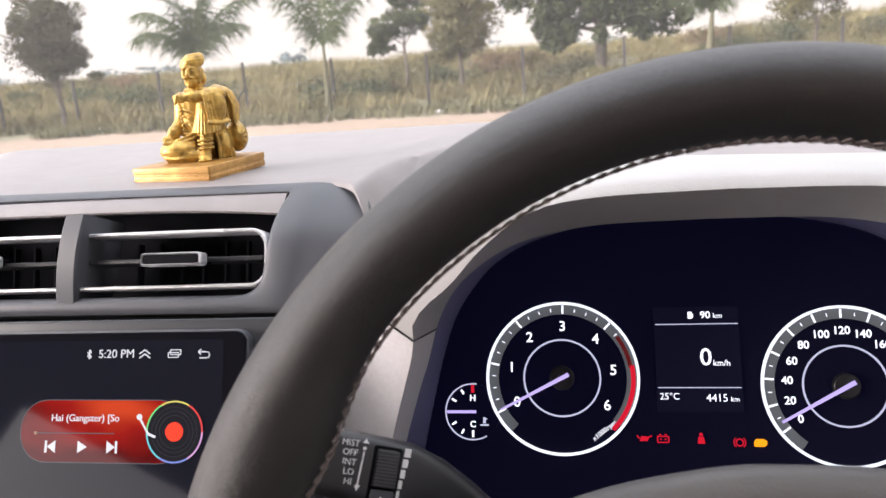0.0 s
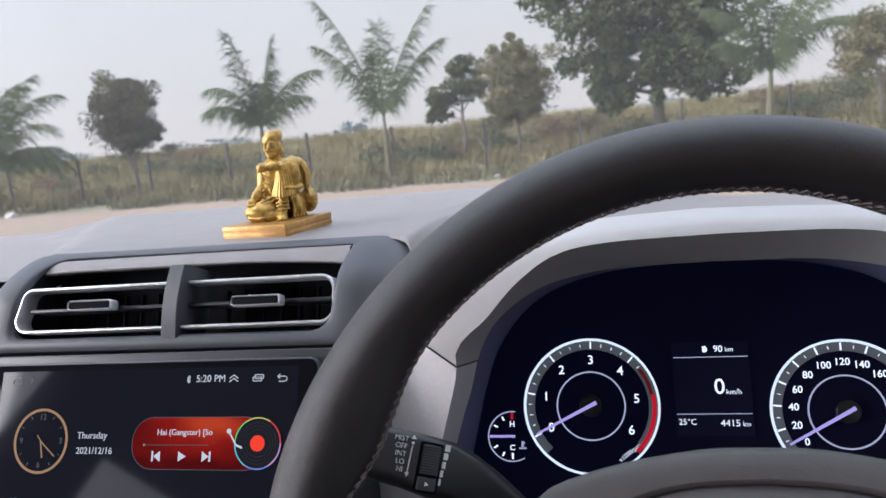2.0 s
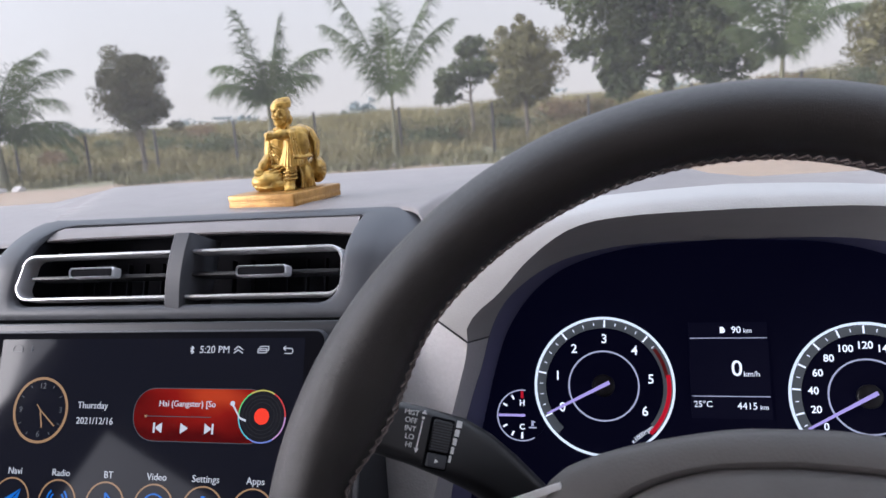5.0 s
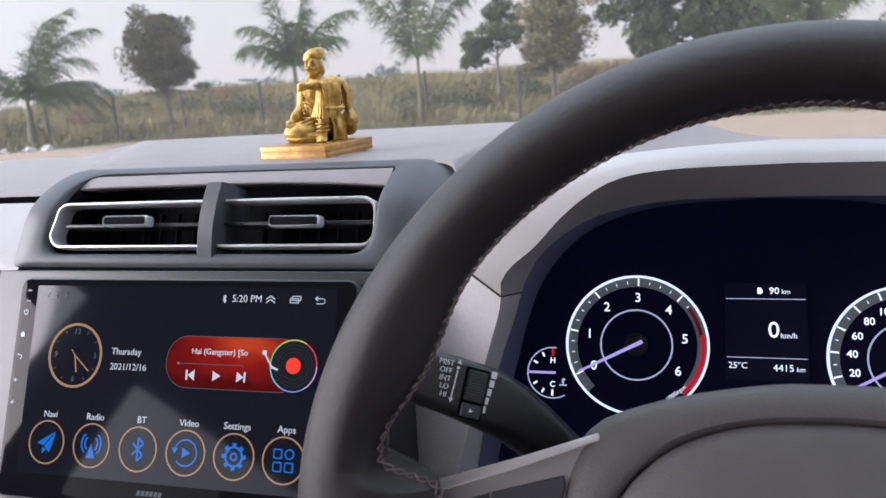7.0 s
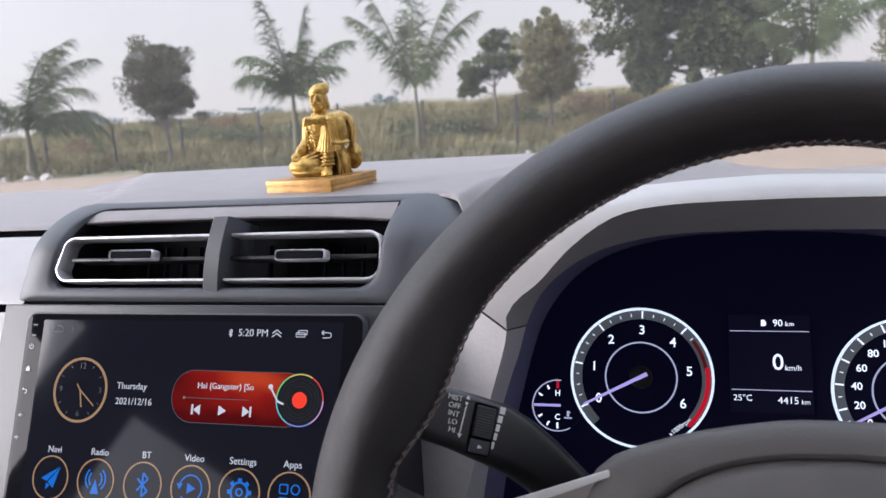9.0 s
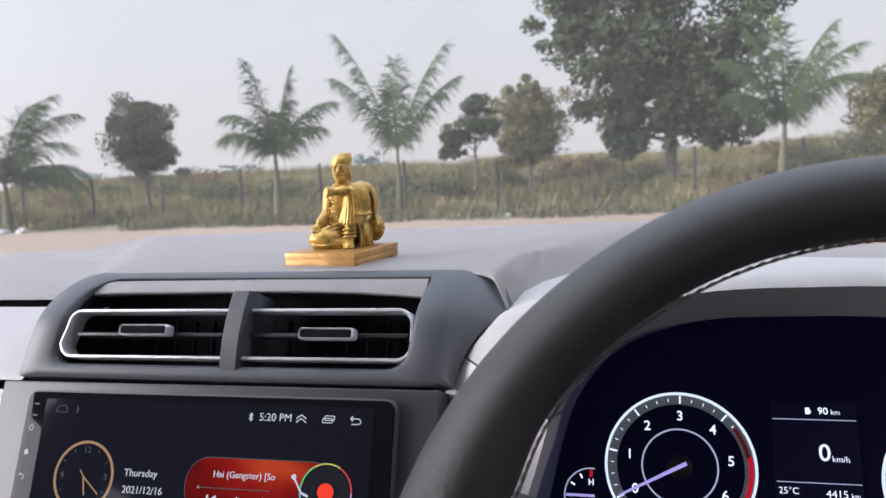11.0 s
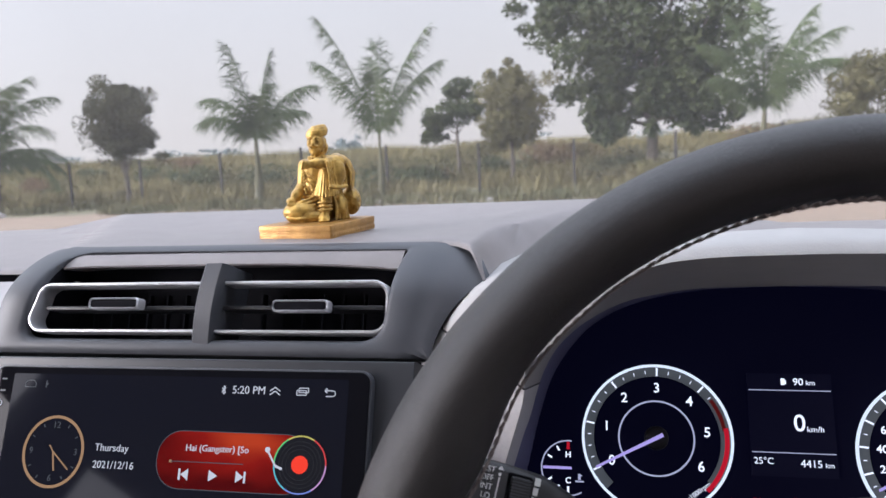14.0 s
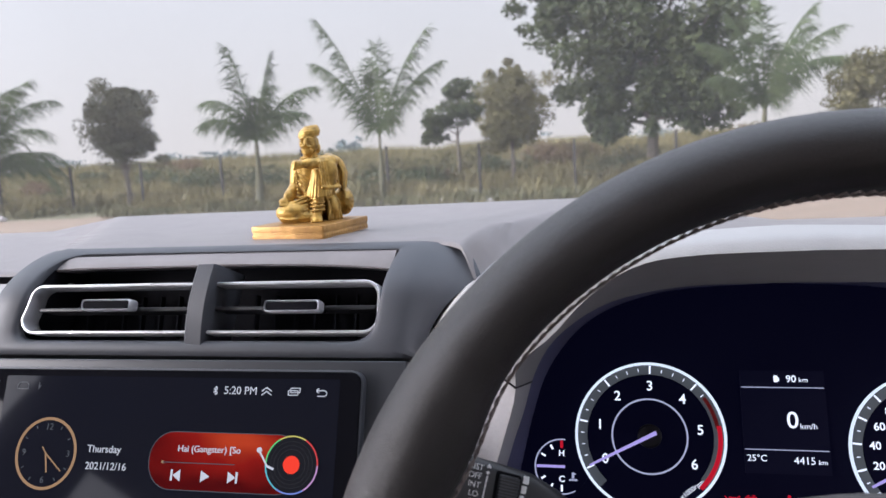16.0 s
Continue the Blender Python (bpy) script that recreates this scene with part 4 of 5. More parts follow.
    for k, col in enumerate(((0.95, 0.1, 0.1), (0.9, 0.5, 0.9), (0.3, 0.4, 1.0), (0.2, 0.8, 0.9), (0.2, 0.9, 0.3), (0.9, 0.8, 0.2))):
        icon("record_edge", arc_band(dr - 0.0009, dr - 0.0002, 60 - 60 * k, -60 * k, zz, zz + 0.0001, du, dv, 60), glow("ui_rainbow_%d" % k, col, 0.55, 0.05))
    for r in (0.0068, 0.0086, 0.0104):
        icon("groove", arc_band(r, r + 0.0003, 0, 360, zz, zz + 0.0001, du, dv, 48), UI_GROOVE)
    icon("record_label", disc(0.0041, zz, zz + 0.0002, du, dv, 32), UI_RED)
    bm = bar_between((0.0475, 0.0008), (0.0520, -0.0062), 0.0008, zz)
    bar_between((0.0520, -0.0062), (0.0555, -0.0075), 0.0011, zz, bm=bm)
    disc(0.0013, zz, zz + 0.0002, 0.0475, 0.0010, 16, bm)
    icon("tone_arm", bm, UI_WHITE)
    # launcher row
    z = 0.0038
    v0 = -0.0520
    for k, (txt, u) in enumerate((("Navi", -0.0821), ("Radio", -0.0526), ("BT", -0.0231), ("Video", 0.0059), ("Settings", 0.0342), ("Apps", 0.0621))):
        icon("icon_ring", arc_band(0.0110, 0.0118, 0, 360, z, z + 0.0002, u, v0, 64), UI_GOLD, "thin gold icon ring")
        lettering(txt, 0.0050, u + 0.0008, v0 + 0.0150, z, UI_WHITE, s)
        if k == 0:
            bm = slab([(u - 0.006, v0 - 0.0005), (u + 0.0055, v0 + 0.006), (u - 0.002, v0 - 0.0018)], z, z + 0.0002)
            slab([(u - 0.0012, v0 - 0.0022), (u + 0.0058, v0 + 0.0056), (u + 0.0024, v0 - 0.0052)], z, z + 0.0002, 0, bm)
            slab([(u - 0.0022, v0 - 0.0028), (u + 0.0002, v0 - 0.0040), (u - 0.0024, v0 - 0.0062)], z, z + 0.0002, 0, bm)
        elif k == 1:
            bm = slab([(u - 0.0028, v0 - 0.0066), (u + 0.0028, v0 - 0.0066), (u, v0 + 0.001)], z, z + 0.0002)
            for r in (0.0036, 0.0058):
                arc_band(r, r + 0.0009, -50, 50, z, z + 0.0002, u, v0 + 0.001, 40, bm)
                arc_band(r, r + 0.0009, 130, 230, z, z + 0.0002, u, v0 + 0.001, 40, bm)
        elif k == 2:
            bm = bar_between((u, v0 - 0.006), (u, v0 + 0.006), 0.001, z)
            for a, b in (((0, 0.006), (0.0032, 0.003)), ((0.0032, 0.003), (-0.0032, -0.003)), ((0, -0.006), (0.0032, -0.003)), ((0.0032, -0.003), (-0.0032, 0.003))):
                bar_between((u + a[0], v0 + a[1]), (u + b[0], v0 + b[1]), 0.001, z, bm=bm)
        elif k == 3:
            bm = arc_band(0.0062, 0.0070, 170, -140, z, z + 0.0002, u, v0, 60)
            slab([(u - 0.002, v0 - 0.0027), (u + 0.003, v0), (u - 0.002, v0 + 0.0027)], z, z + 0.0002, 0, bm)
            slab([(u - 0.0082, v0 + 0.0022), (u - 0.0046, v0 + 0.0022), (u - 0.0066, v0 - 0.0008)][::-1], z, z + 0.0002, 0, bm)
        elif k == 4:
            bm = arc_band(0.0042, 0.0053, 0, 360, z, z + 0.0002, u, v0, 48)
            arc_band(0.0013, 0.0021, 0, 360, z, z + 0.0002, u, v0, 30, bm)
            for q in range(8):
                a = radians(45 * q)
                bar_between((u + 0.005 * math.cos(a), v0 + 0.005 * math.sin(a)), (u + 0.0068 * math.cos(a), v0 + 0.0068 * math.sin(a)), 0.0021, z, bm=bm)
        else:
            bm = None
            for sx, sy in ((-1, 1), (-1, -1), (1, -1)):
                o, i2 = rounded(0.005, 0.005, 0.0008, 2, u + sx * 0.0032, v0 + sy * 0.0032), rounded(0.0036, 0.0036, 0.0005, 2, u + sx * 0.0032, v0 + sy * 0.0032)
                bm = loft([[(x, y, z) for x, y in o], [(x, y, z + 0.0002) for x, y in o], [(x, y, z + 0.0002) for x, y in i2]], bm=bm)
            arc_band(0.0019, 0.0026, 0, 360, z, z + 0.0002, u + 0.0032, v0 + 0.0032, 30, bm)
        icon("launcher_icon", bm, UI_BLUE)
    bm = None
    for k in range(6):
        u = -0.0213 + 0.0026 * k
        bm = slab([(u, -0.0754), (u + 0.002, -0.0754), (u + 0.0026, -0.0728), (u + 0.0006, -0.0728)], z, z + 0.0001, 0, bm)
    icon("maker_mark", bm, LIT_GREY)


touchscreen()

# ---- instrument hood and cluster ----


def mirrored(pts, n):
    """An arch from its left half, bottom to top, made whole about the driver's centre line."""
    left = smooth_line([(p[0] - CX, *p[1:]) for p in pts], n)
    right = [Vector((-p.x, *p[1:])) for p in left[:-1]][::-1]
    return [(p.x + CX, *p[1:]) for p in [*left, *right]]


def instrument_hood():
    """Arched cowl: rear top, crest, rolled lip, underside to the opening, and the dark inner lip. Points are (x, y, z)."""
    n = 44
    rear = [(-0.098, 0.56, 0.90), (-0.097, 0.56, 1.03), (-0.090, 0.57, 1.060), (-0.076, 0.58, 1.080), (-0.054, 0.58, 1.092), (-0.02, 0.58, 1.096), (0.03, 0.58, 1.098), (CX, 0.58, 1.1)]
    crest = [(-0.1150, 0.452, 0.90), (-0.1090, 0.452, 0.98), (-0.0995, 0.452, 1.018), (-0.0945, 0.452, 1.0405), (-0.0862, 0.452, 1.0605), (-0.0735, 0.452, 1.0795), (-0.0565, 0.452, 1.0938), (-0.022, 0.452, 1.1025), (0.019, 0.452, 1.1090), (0.055, 0.452, 1.1130), (CX, 0.452, 1.1150)]
    lip = [(-0.1125, 0.430, 0.90), (-0.1065, 0.430, 0.98), (-0.0965, 0.430, 1.02), (-0.0898, 0.431, 1.042), (-0.0808, 0.432, 1.062), (-0.0680, 0.433, 1.0805), (-0.0500, 0.434, 1.0945), (-0.017, 0.434, 1.1040), (0.02, 0.434, 1.1095), (0.056, 0.434, 1.1135), (CX, 0.434, 1.1150)]
    under = [(-0.077, 0.418, 0.90), (-0.0620, 0.418, 0.948), (-0.0460, 0.418, 1.003), (-0.0345, 0.418, 1.0400), (-0.0335, 0.417, 1.0525), (-0.0275, 0.416, 1.0615), (-0.0155, 0.416, 1.0713), (0.0000, 0.416, 1.0877), (0.0207, 0.416, 1.1018), (0.0470, 0.416, 1.1068), (CX, 0.416, 1.1080)]
    opening = [(-0.0640, 0.436, 0.90), (-0.0530, 0.450, 0.965), (-0.0420, 0.456, 1.003), (-0.0360, 0.459, 1.0198), (-0.0300, 0.46, 1.0394), (-0.0212, 0.4605, 1.0554), (-0.0085, 0.461, 1.0672), (0.006, 0.4625, 1.0757), (0.0216, 0.464, 1.0807), (0.0498, 0.465, 1.0849), (CX, 0.4655, 1.0858)]
    inner = [(-0.055, 0.452, 0.90), (-0.0435, 0.49, 0.955), (-0.0384, 0.505, 0.9816), (-0.0346, 0.51, 1.004), (-0.0278, 0.512, 1.0259), (-0.0151, 0.514, 1.0454), (-0.0014, 0.516, 1.0575), (0.0185, 0.518, 1.0668), (0.0501, 0.52, 1.0735), (CX, 0.521, 1.076)]
    rings = [mirrored(r, n) for r in (rear, crest, lip, under, opening)]
    mids = []
    for a, b, push in zip(rings, rings[1:], (0.004, 0.0026, 0.0050, 0.0)):
        mids.append(a)
        for t in (0.33, 0.67):
            mids.append([tuple(Vector(p).lerp(Vector(q), t) + Vector((0, -push * 0.8 * math.sin(math.pi * t), push * math.sin(math.pi * t) * 0.4))) for p, q in zip(a, b)])
    mids.append(rings[-1])
    seam = min(range(n), key=lambda i: abs(rings[3][i][2] - 1.047))
    total = len(rings[0])

    def strip(i0, i1):
        return loft([r[i0:i1] for r in mids], closed=False)

    dash_part("instrument_hood", strip(seam, total - seam), HOOD, "light grey arched instrument hood")
    dash_part("side_panel", strip(0, seam + 1), WEAVE_AS_LIT, "light grey side panel with a fine weave, lightened as if lit")
    dash_part("side_panel", strip(total - seam - 1, total), WEAVE_AS_LIT, "light grey side panel with a fine weave, lightened as if lit")
    edge = [mids[k][seam] for k in range(len(mids))]
    dash_part("hood_seam", tube([Vector(p) + Vector((0, -0.0003, 0)) for p in edge], 0.0005, 6), BLACK)
    ri = [mirrored(r, n) for r in (opening, inner)]
    ri = [[(x, y + 0.0006, z) for x, y, z in ri[0]], ri[1]]
    dash_part("cluster_lip", loft(ri, closed=False), CLUSTER_LIP, "dark inner lip round the instruments, gauge light painted on as blue")


instrument_hood()

CLUSTER = plane_frame(CX, 0.495, 1.005, 22)


def gauge(parent, cu, cv, first, step, marks, minor, red, needle_at, digit_r, digit_size):
    R, z = 0.0403, 0.0
    g = part("dial", disc(R, -0.001, z, cu, cv, 72), CLUSTER_GLOW_BLACK, parent, "round black dial with a white lit ring")
    last = first - step * (len(marks) - 1)
    part("lit_ring", arc_band(R - 0.0014, R, -94 if cu < 0 else -96, 266 if cu < 0 else 264, z, z + 0.0016, cu, cv, 120), LIT_RING, g, "bright white ring", smooth=False)
    part("scale_band", arc_band(R - 0.0066, R - 0.0016, last - 8, first + 18, z, z + 0.0005, cu, cv, 120), material("scale_grey", (0.05, 0.055, 0.06), 0.4, emit=(0.5, 0.55, 0.6), power=0.10), g, smooth=False)
    for k in range((len(marks) - 1) * minor + 1):
        a = radians(first - step * k / minor)
        big = k % minor == 0
        r0, r1 = (R - 0.0062, R - 0.0018) if big else (R - 0.0050, R - 0.0032)
        if red and k / minor >= red[0] - 0.01:
            continue
        part("tick", bar_between((cu + r0 * math.cos(a), cv + r0 * math.sin(a)), (cu + r1 * math.cos(a), cv + r1 * math.sin(a)), 0.0010 if big else 0.0005, z + 0.0005), LIT_WHITE, g, smooth=False)
    if red:
        part("red_zone", arc_band(R - 0.0045, R - 0.0021, first - step * red[1], first - step * red[0], z + 0.0005, z + 0.0009, cu, cv, 120), LIT_RED, g, "lit red zone", smooth=False)
    for k, txt in enumerate(marks):
        a = radians(first - step * k)
        lettering(txt, digit_size, cu + digit_r * math.cos(a), cv + digit_r * math.sin(a), z + 0.0002, LIT_WHITE, g, bold=0.0001)
    part("inner_ring", arc_band(0.0196, 0.0205, 0, 360, z, z + 0.0004, cu, cv, 90), LIT_SOFT, g, "thin lavender ring", smooth=False)
    part("hub", disc(0.0065, z, z + 0.0035, cu, cv, 32, bevel=0.001), BLACK, g)
    a = radians(needle_at)
    d = Vector((math.cos(a), math.sin(a)))
    s = Vector((-d.y, d.x))
    c = Vector((cu, cv))
    part("needle", slab([tuple(c - d * 0.004 + s * 0.0011), tuple(c - d * 0.004 - s * 0.0011), tuple(c + d * 0.0365 - s * 0.0006), tuple(c + d * 0.0365 + s * 0.0006)][::1], z + 0.004, z + 0.0048), LIT_NEEDLE, g, "lit lavender needle", smooth=False)
    return g


def instrument_cluster():
    c = thing("instrument_cluster", "black instrument cluster with white-lit dials and red warning lamps", "instrument cluster", CLUSTER)
    part("backing", slab([(-0.17, -0.12), (0.17, -0.12), (0.17, 0.085), (-0.17, 0.085)], -0.006, -0.0012), CLUSTER_GLOW_BLACK, c)
    tach = gauge(c, -0.0700, -0.0090, 208, 40, ["0", "1", "2", "3", "4", "5", "6"], 4, (4.95, 6.35), 207, 0.0272, 0.0075)
    lettering("x1000rpm", 0.0036, -0.0700 + 0.0345 * math.cos(radians(-52)), -0.0090 + 0.0345 * math.sin(radians(-52)), 0.0006, LIT_WHITE, tach, turn=38)
    part("red_trace", arc_band(0.0352, 0.0372, 8, 36, 0.0005, 0.0008, -0.07, -0.009, 120), material("dim_red", (0.05, 0.005, 0.006), 0.4, emit=(1.0, 0.02, 0.02), power=0.06), tach, smooth=False)
    gauge(c, 0.0703, -0.0135, 216.5, 21.1, [str(20 * k) for k in range(13)], 2, None, 209, 0.0276, 0.0056)
    # temperature dial
    tu, tv = -0.1180, -0.0268
    t = part("temperature_dial", disc(0.0148, -0.001, 0, tu, tv, 48), CLUSTER_GLOW_BLACK, c, "small temperature dial with a red hot mark")
    part("lit_ring", arc_band(0.0144, 0.0151, 82, 300, 0, 0.0006, tu, tv, 80), LIT_SOFT, t, smooth=False)
    for k in range(5):
        a = radians(118 + 31 * k)
        part("tick", bar_between((tu + 0.0105 * math.cos(a), tv + 0.0105 * math.sin(a)), (tu + 0.0132 * math.cos(a), tv + 0.0132 * math.sin(a)), 0.0011, 0.0001), LIT_WHITE, t, smooth=False)
    part("hot_mark", bar_between((tu, tv + 0.0100), (tu, tv + 0.0142), 0.0016, 0.0001), LIT_RED, t, smooth=False)
    lettering("H", 0.0046, tu, tv + 0.0071, 0.0001, LIT_WHITE, t, bold=0.0001)
    lettering("C", 0.0046, tu, tv - 0.0068, 0.0001, LIT_WHITE, t, bold=0.0001)
    part("cold_mark", bar_between((tu, tv - 0.0134), (tu, tv - 0.0098), 0.0012, 0.0001), LIT_WHITE, t, smooth=False)
    part("needle", bar_between((tu - 0.0138, tv), (tu + 0.002, tv), 0.0015, 0.0015, 0.0006), LIT_NEEDLE, t, smooth=False)
    bm = bar_between((tu + 0.0062, tv - 0.0030), (tu + 0.0062, tv - 0.0062), 0.0014, 0.0001)
    bar_between((tu + 0.0040, tv - 0.0070), (tu + 0.0085, tv - 0.0070), 0.0009, 0.0001, bm=bm)
    bar_between((tu + 0.0062, tv - 0.0038), (tu + 0.0078, tv - 0.0038), 0.0006, 0.0001, bm=bm)
    part("coolant_mark", bm, LIT_SOFT, t, smooth=False)
    # centre display
    d = part("trip_display", slab([(-0.0213, -0.0265), (0.0213, -0.0265), (0.0213, 0.0275), (-0.0213, 0.0275)], -0.001, 0.0), LCD_BACK, c, "small trip display with white figures", smooth=False)
    part("rule", bar_between((-0.0207, 0.0185), (0.0207, 0.0185), 0.0005, 0.0001), LIT_SOFT, d, smooth=False)
    part("rule", bar_between((-0.0207, -0.0142), (0.0207, -0.0142), 0.0005, 0.0001), LIT_SOFT, d, smooth=False)
    bm = slab(rounded(0.0021, 0.0036, 0.0003, 2, -0.0030, 0.0231), 0.0001, 0.0003)
    bar_between((-0.0016, 0.0238), (-0.0016, 0.0218), 0.0005, 0.0001, bm=bm)
    part("fuel_mark", bm, LIT_WHITE, d, smooth=False)
    lettering("90", 0.0053, 0.0047, 0.0230, 0.0001, LIT_WHITE, d, bold=0.00006)
    lettering("km", 0.0038, 0.0108, 0.0226, 0.0001, LIT_WHITE, d)
    lettering("0", 0.0125, 0.0040, 0.0010, 0.0001, LIT_WHITE, d, bold=0.0001)
    lettering("km/h", 0.0043, 0.0117, -0.0018, 0.0001, LIT_WHITE, d)
    lettering("25°C", 0.0048, -0.0150, -0.0188, 0.0001, LIT_WHITE, d)
    lettering("4415", 0.0054, 0.0085, -0.0196, 0.0001, LIT_WHITE, d)
    lettering("km", 0.0036, 0.0173, -0.0201, 0.0001, LIT_WHITE, d)
    # warning lamps
    v = -0.0402
    bm = slab([(-0.0312, v - 0.0012), (-0.0272, v - 0.0012), (-0.0262, v + 0.001), (-0.0302, v + 0.0013)], 0.0, 0.0003)
    bar_between((-0.0325, v + 0.0016), (-0.031, v), 0.0006, 0, bm=bm)
    bar_between((-0.0265, v + 0.0008), (-0.0248, v + 0.0016), 0.0006, 0, bm=bm)
    part("oil_lamp", bm, LIT_RED, c, smooth=False)
    u = -0.0193
    bm = None
    for a, b in (((-0.0028, -0.0017), (0.0028, -0.0017)), ((0.0028, -0.0017), (0.0028, 0.0013)), ((0.0028, 0.0013), (-0.0028, 0.0013)), ((-0.0028, 0.0013), (-0.0028, -0.0017)), ((-0.0019, 0.0021), (-0.0008, 0.0021)), ((0.0008, 0.0021), (0.0019, 0.0021)), ((-0.0017, -0.0002), (-0.0006, -0.0002)), ((0.0006, -0.0002), (0.0018, -0.0002))):
        bm = bar_between((u + a[0], v + a[1]), (u + b[0], v + b[1]), 0.0006, 0, bm=bm)
    part("battery_lamp", bm, LIT_RED, c, smooth=False)
    bm = disc(0.0009, 0, 0.0003, -0.0005, v + 0.0024, 16)
    slab([(-0.0024, v - 0.0022), (0.0014, v - 0.0022), (0.0008, v + 0.0013), (-0.0017, v + 0.0013)], 0, 0.0003, 0, bm)
    part("seatbelt_lamp", bm, LIT_RED, c, smooth=False)
    bm = arc_band(0.0014, 0.002, 0, 360, 0, 0.0003, 0.0182, v - 0.0014, 32)
    arc_band(0.0026, 0.0031, -50, 50, 0, 0.0003, 0.0182, v - 0.0014, 32, bm)
    arc_band(0.0026, 0.0031, 130, 230, 0, 0.0003, 0.0182, v - 0.0014, 32, bm)
    part("brake_lamp", bm, LIT_RED, c, smooth=False)
    part("engine_lamp", slab([(0.0252, v - 0.0034), (0.0302, v - 0.0034), (0.0314, v - 0.0022), (0.0314, v - 0.0006), (0.0296, v + 0.0004), (0.0262, v + 0.0004), (0.0250, v - 0.0010)], 0, 0.0003), LIT_AMBER, c, smooth=False)


instrument_cluster()

# ---- steering wheel ----
WHEEL = plane_frame(0.098, 0.276, 0.994, 24.2)
RIM_R, RIM_DEEP = 0.1497, 1.53
RIM = WHEEL.inverted() @ pose(0.0900, 0.2897, 1.0035, 77.25, 0, 7.0)


def rim_thickness(a):
    """Half the rim's width outwards and inwards: thumb rests, finger hollows, and the webs that run into the spokes."""
    d = math.degrees(a) % 360
    d = d if 90 <= d <= 270 else (180 - d) % 360
    outward = 0.0127 + 0.0040 * math.exp(-((d - 174) / 30) ** 2)
    inward = 0.0127 + 0.0042 * math.exp(-((d - 153) / 9) ** 2) - 0.0036 * math.exp(-((d - 166.5) / 5) ** 2) + 0.020 * ease((d - 169.6) / 2.0) * (1 - ease((d - 192) / 14))
    return outward, inward


def steering_wheel():
    w = thing("steering_wheel", "black leather steering wheel with grey cross stitching and silver trim", "steering wheel", WHEEL)
    n, m = 600, 32
    rings = []
    for i in range(n):
        a = 2 * math.pi * i / n
        out_t, in_t = rim_thickness(a)
        deep = min(out_t, 0.0150)
        c, s = math.cos(a), math.sin(a)
        ring = []
        for k in range(m):
            b = 2 * math.pi * k / m
            rr = RIM_R + (out_t if math.cos(b) > 0 else in_t) * math.cos(b)
            zz = deep * RIM_DEEP * math.sin(b)
            if math.cos(b) < -0.96:
                rr += 0.0008
            ring.append((rr * c, rr * s, zz))
        rings.append(ring)
    rings.append(rings[0])
    bm = loft(rings)
    bmesh.ops.remove_doubles(bm, verts=bm.verts, dist=1e-7)
    bm.transform(RIM)
    part("rim", bm, LEATHER, w, "black grained leather rim")
    # cross stitching along the inner edge, evenly spaced round the thumb hollows
    seams = []
    for b in (math.pi - 0.32, math.pi - 0.06):
        line = []
        for i in range(393):
            a = radians(-8 + 0.5 * i)
            out_t, in_t = rim_thickness(a)
            rr = RIM_R + (in_t + 0.0005) * math.cos(b)
            line.append((rr * math.cos(a), rr * math.sin(a), (min(out_t, 0.0150) + 0.0005) * math.sin(b) * RIM_DEEP))
        seams.append(smooth_line(line, 124))
    bm = bmesh.new()
    for i in range(123):
        for p, q in ((seams[0], seams[1]), (seams[1], seams[0])):
            tube([p[i], p[i].lerp(q[i + 1], 0.5) * 0.9985, q[i + 1]], 0.0004, 4, bm=bm)
    bm.transform(RIM)
    part("stitching", bm, THREAD, w, "pale grey cross stitching")
    # hub pad
    half = [(0.0, 0.0637), (0.018, 0.0632), (0.043, 0.0590), (0.061, 0.0540), (0.0745, 0.0478), (0.083, 0.036), (0.087, 0.016), (0.086, -0.015), (0.078, -0.045), (0.060, -0.066), (0.0, -0.074)]
    line = smooth_line([(x, y, 0) for x, y in half], 40)
    outline = [(-p.x, p.y) for p in line] + [(p.x, p.y) for p in line[1:-1]][::-1]
    half2 = [(0.0, 0.0527), (0.025, 0.0510), (0.045, 0.0452), (0.060, 0.0350), (0.0705, 0.0200), (0.073, 0.0), (0.066, -0.035), (0.045, -0.056), (0.0, -0.062)]
    line2 = smooth_line([(x, y, 0) for x, y in half2], 40)
    inset = [(-p.x, p.y) for p in line2] + [(p.x, p.y) for p in line2[1:-1]][::-1]

    def ring(o, z, k=1.0):
        return [(x * k, y * k, z) for x, y in o]

    def blend(f, z):
        return [(a[0] * (1 - f) + b[0] * f, a[1] * (1 - f) + b[1] * f, z) for a, b in zip(outline, inset)]

    bm = loft([ring(outline, -0.035, 0.95), ring(outline, -0.012, 0.99), ring(outline, -0.004), ring(outline, 0.0005, 0.995), blend(0.22, 0.0042), blend(0.6, 0.0068), blend(0.9, 0.0070), blend(1.0, 0.0058), ring(inset, 0.003, 0.985)])
    part("hub_cover", bm, PAD_PLASTIC, w, "grained black hub cover")
    rings = [ring(inset, 0.003, 0.985), ring(inset, 0.0062, 0.97), ring(inset, 0.0085, 0.93)]
    for k in range(1, 8):
        f = k / 8
        rings.append(ring(inset, 0.0085 + 0.009 * (1 - (1 - f) ** 2), 0.93 * (1 - f)))
    bm = loft(rings, True, True)
    part("airbag_panel", bm, PAD_PLASTIC, w, "domed black airbag panel")
    # badge on the hub, as a plain oval
    bm = bmesh.new()
    part("badge", slab([(0.022 * math.cos(2 * math.pi * i / 40), 0.013 * math.sin(2 * math.pi * i / 40) + 0.0) for i in range(40)], 0.016, 0.0195, 0.001), CHROME, w, "plain chrome oval badge")
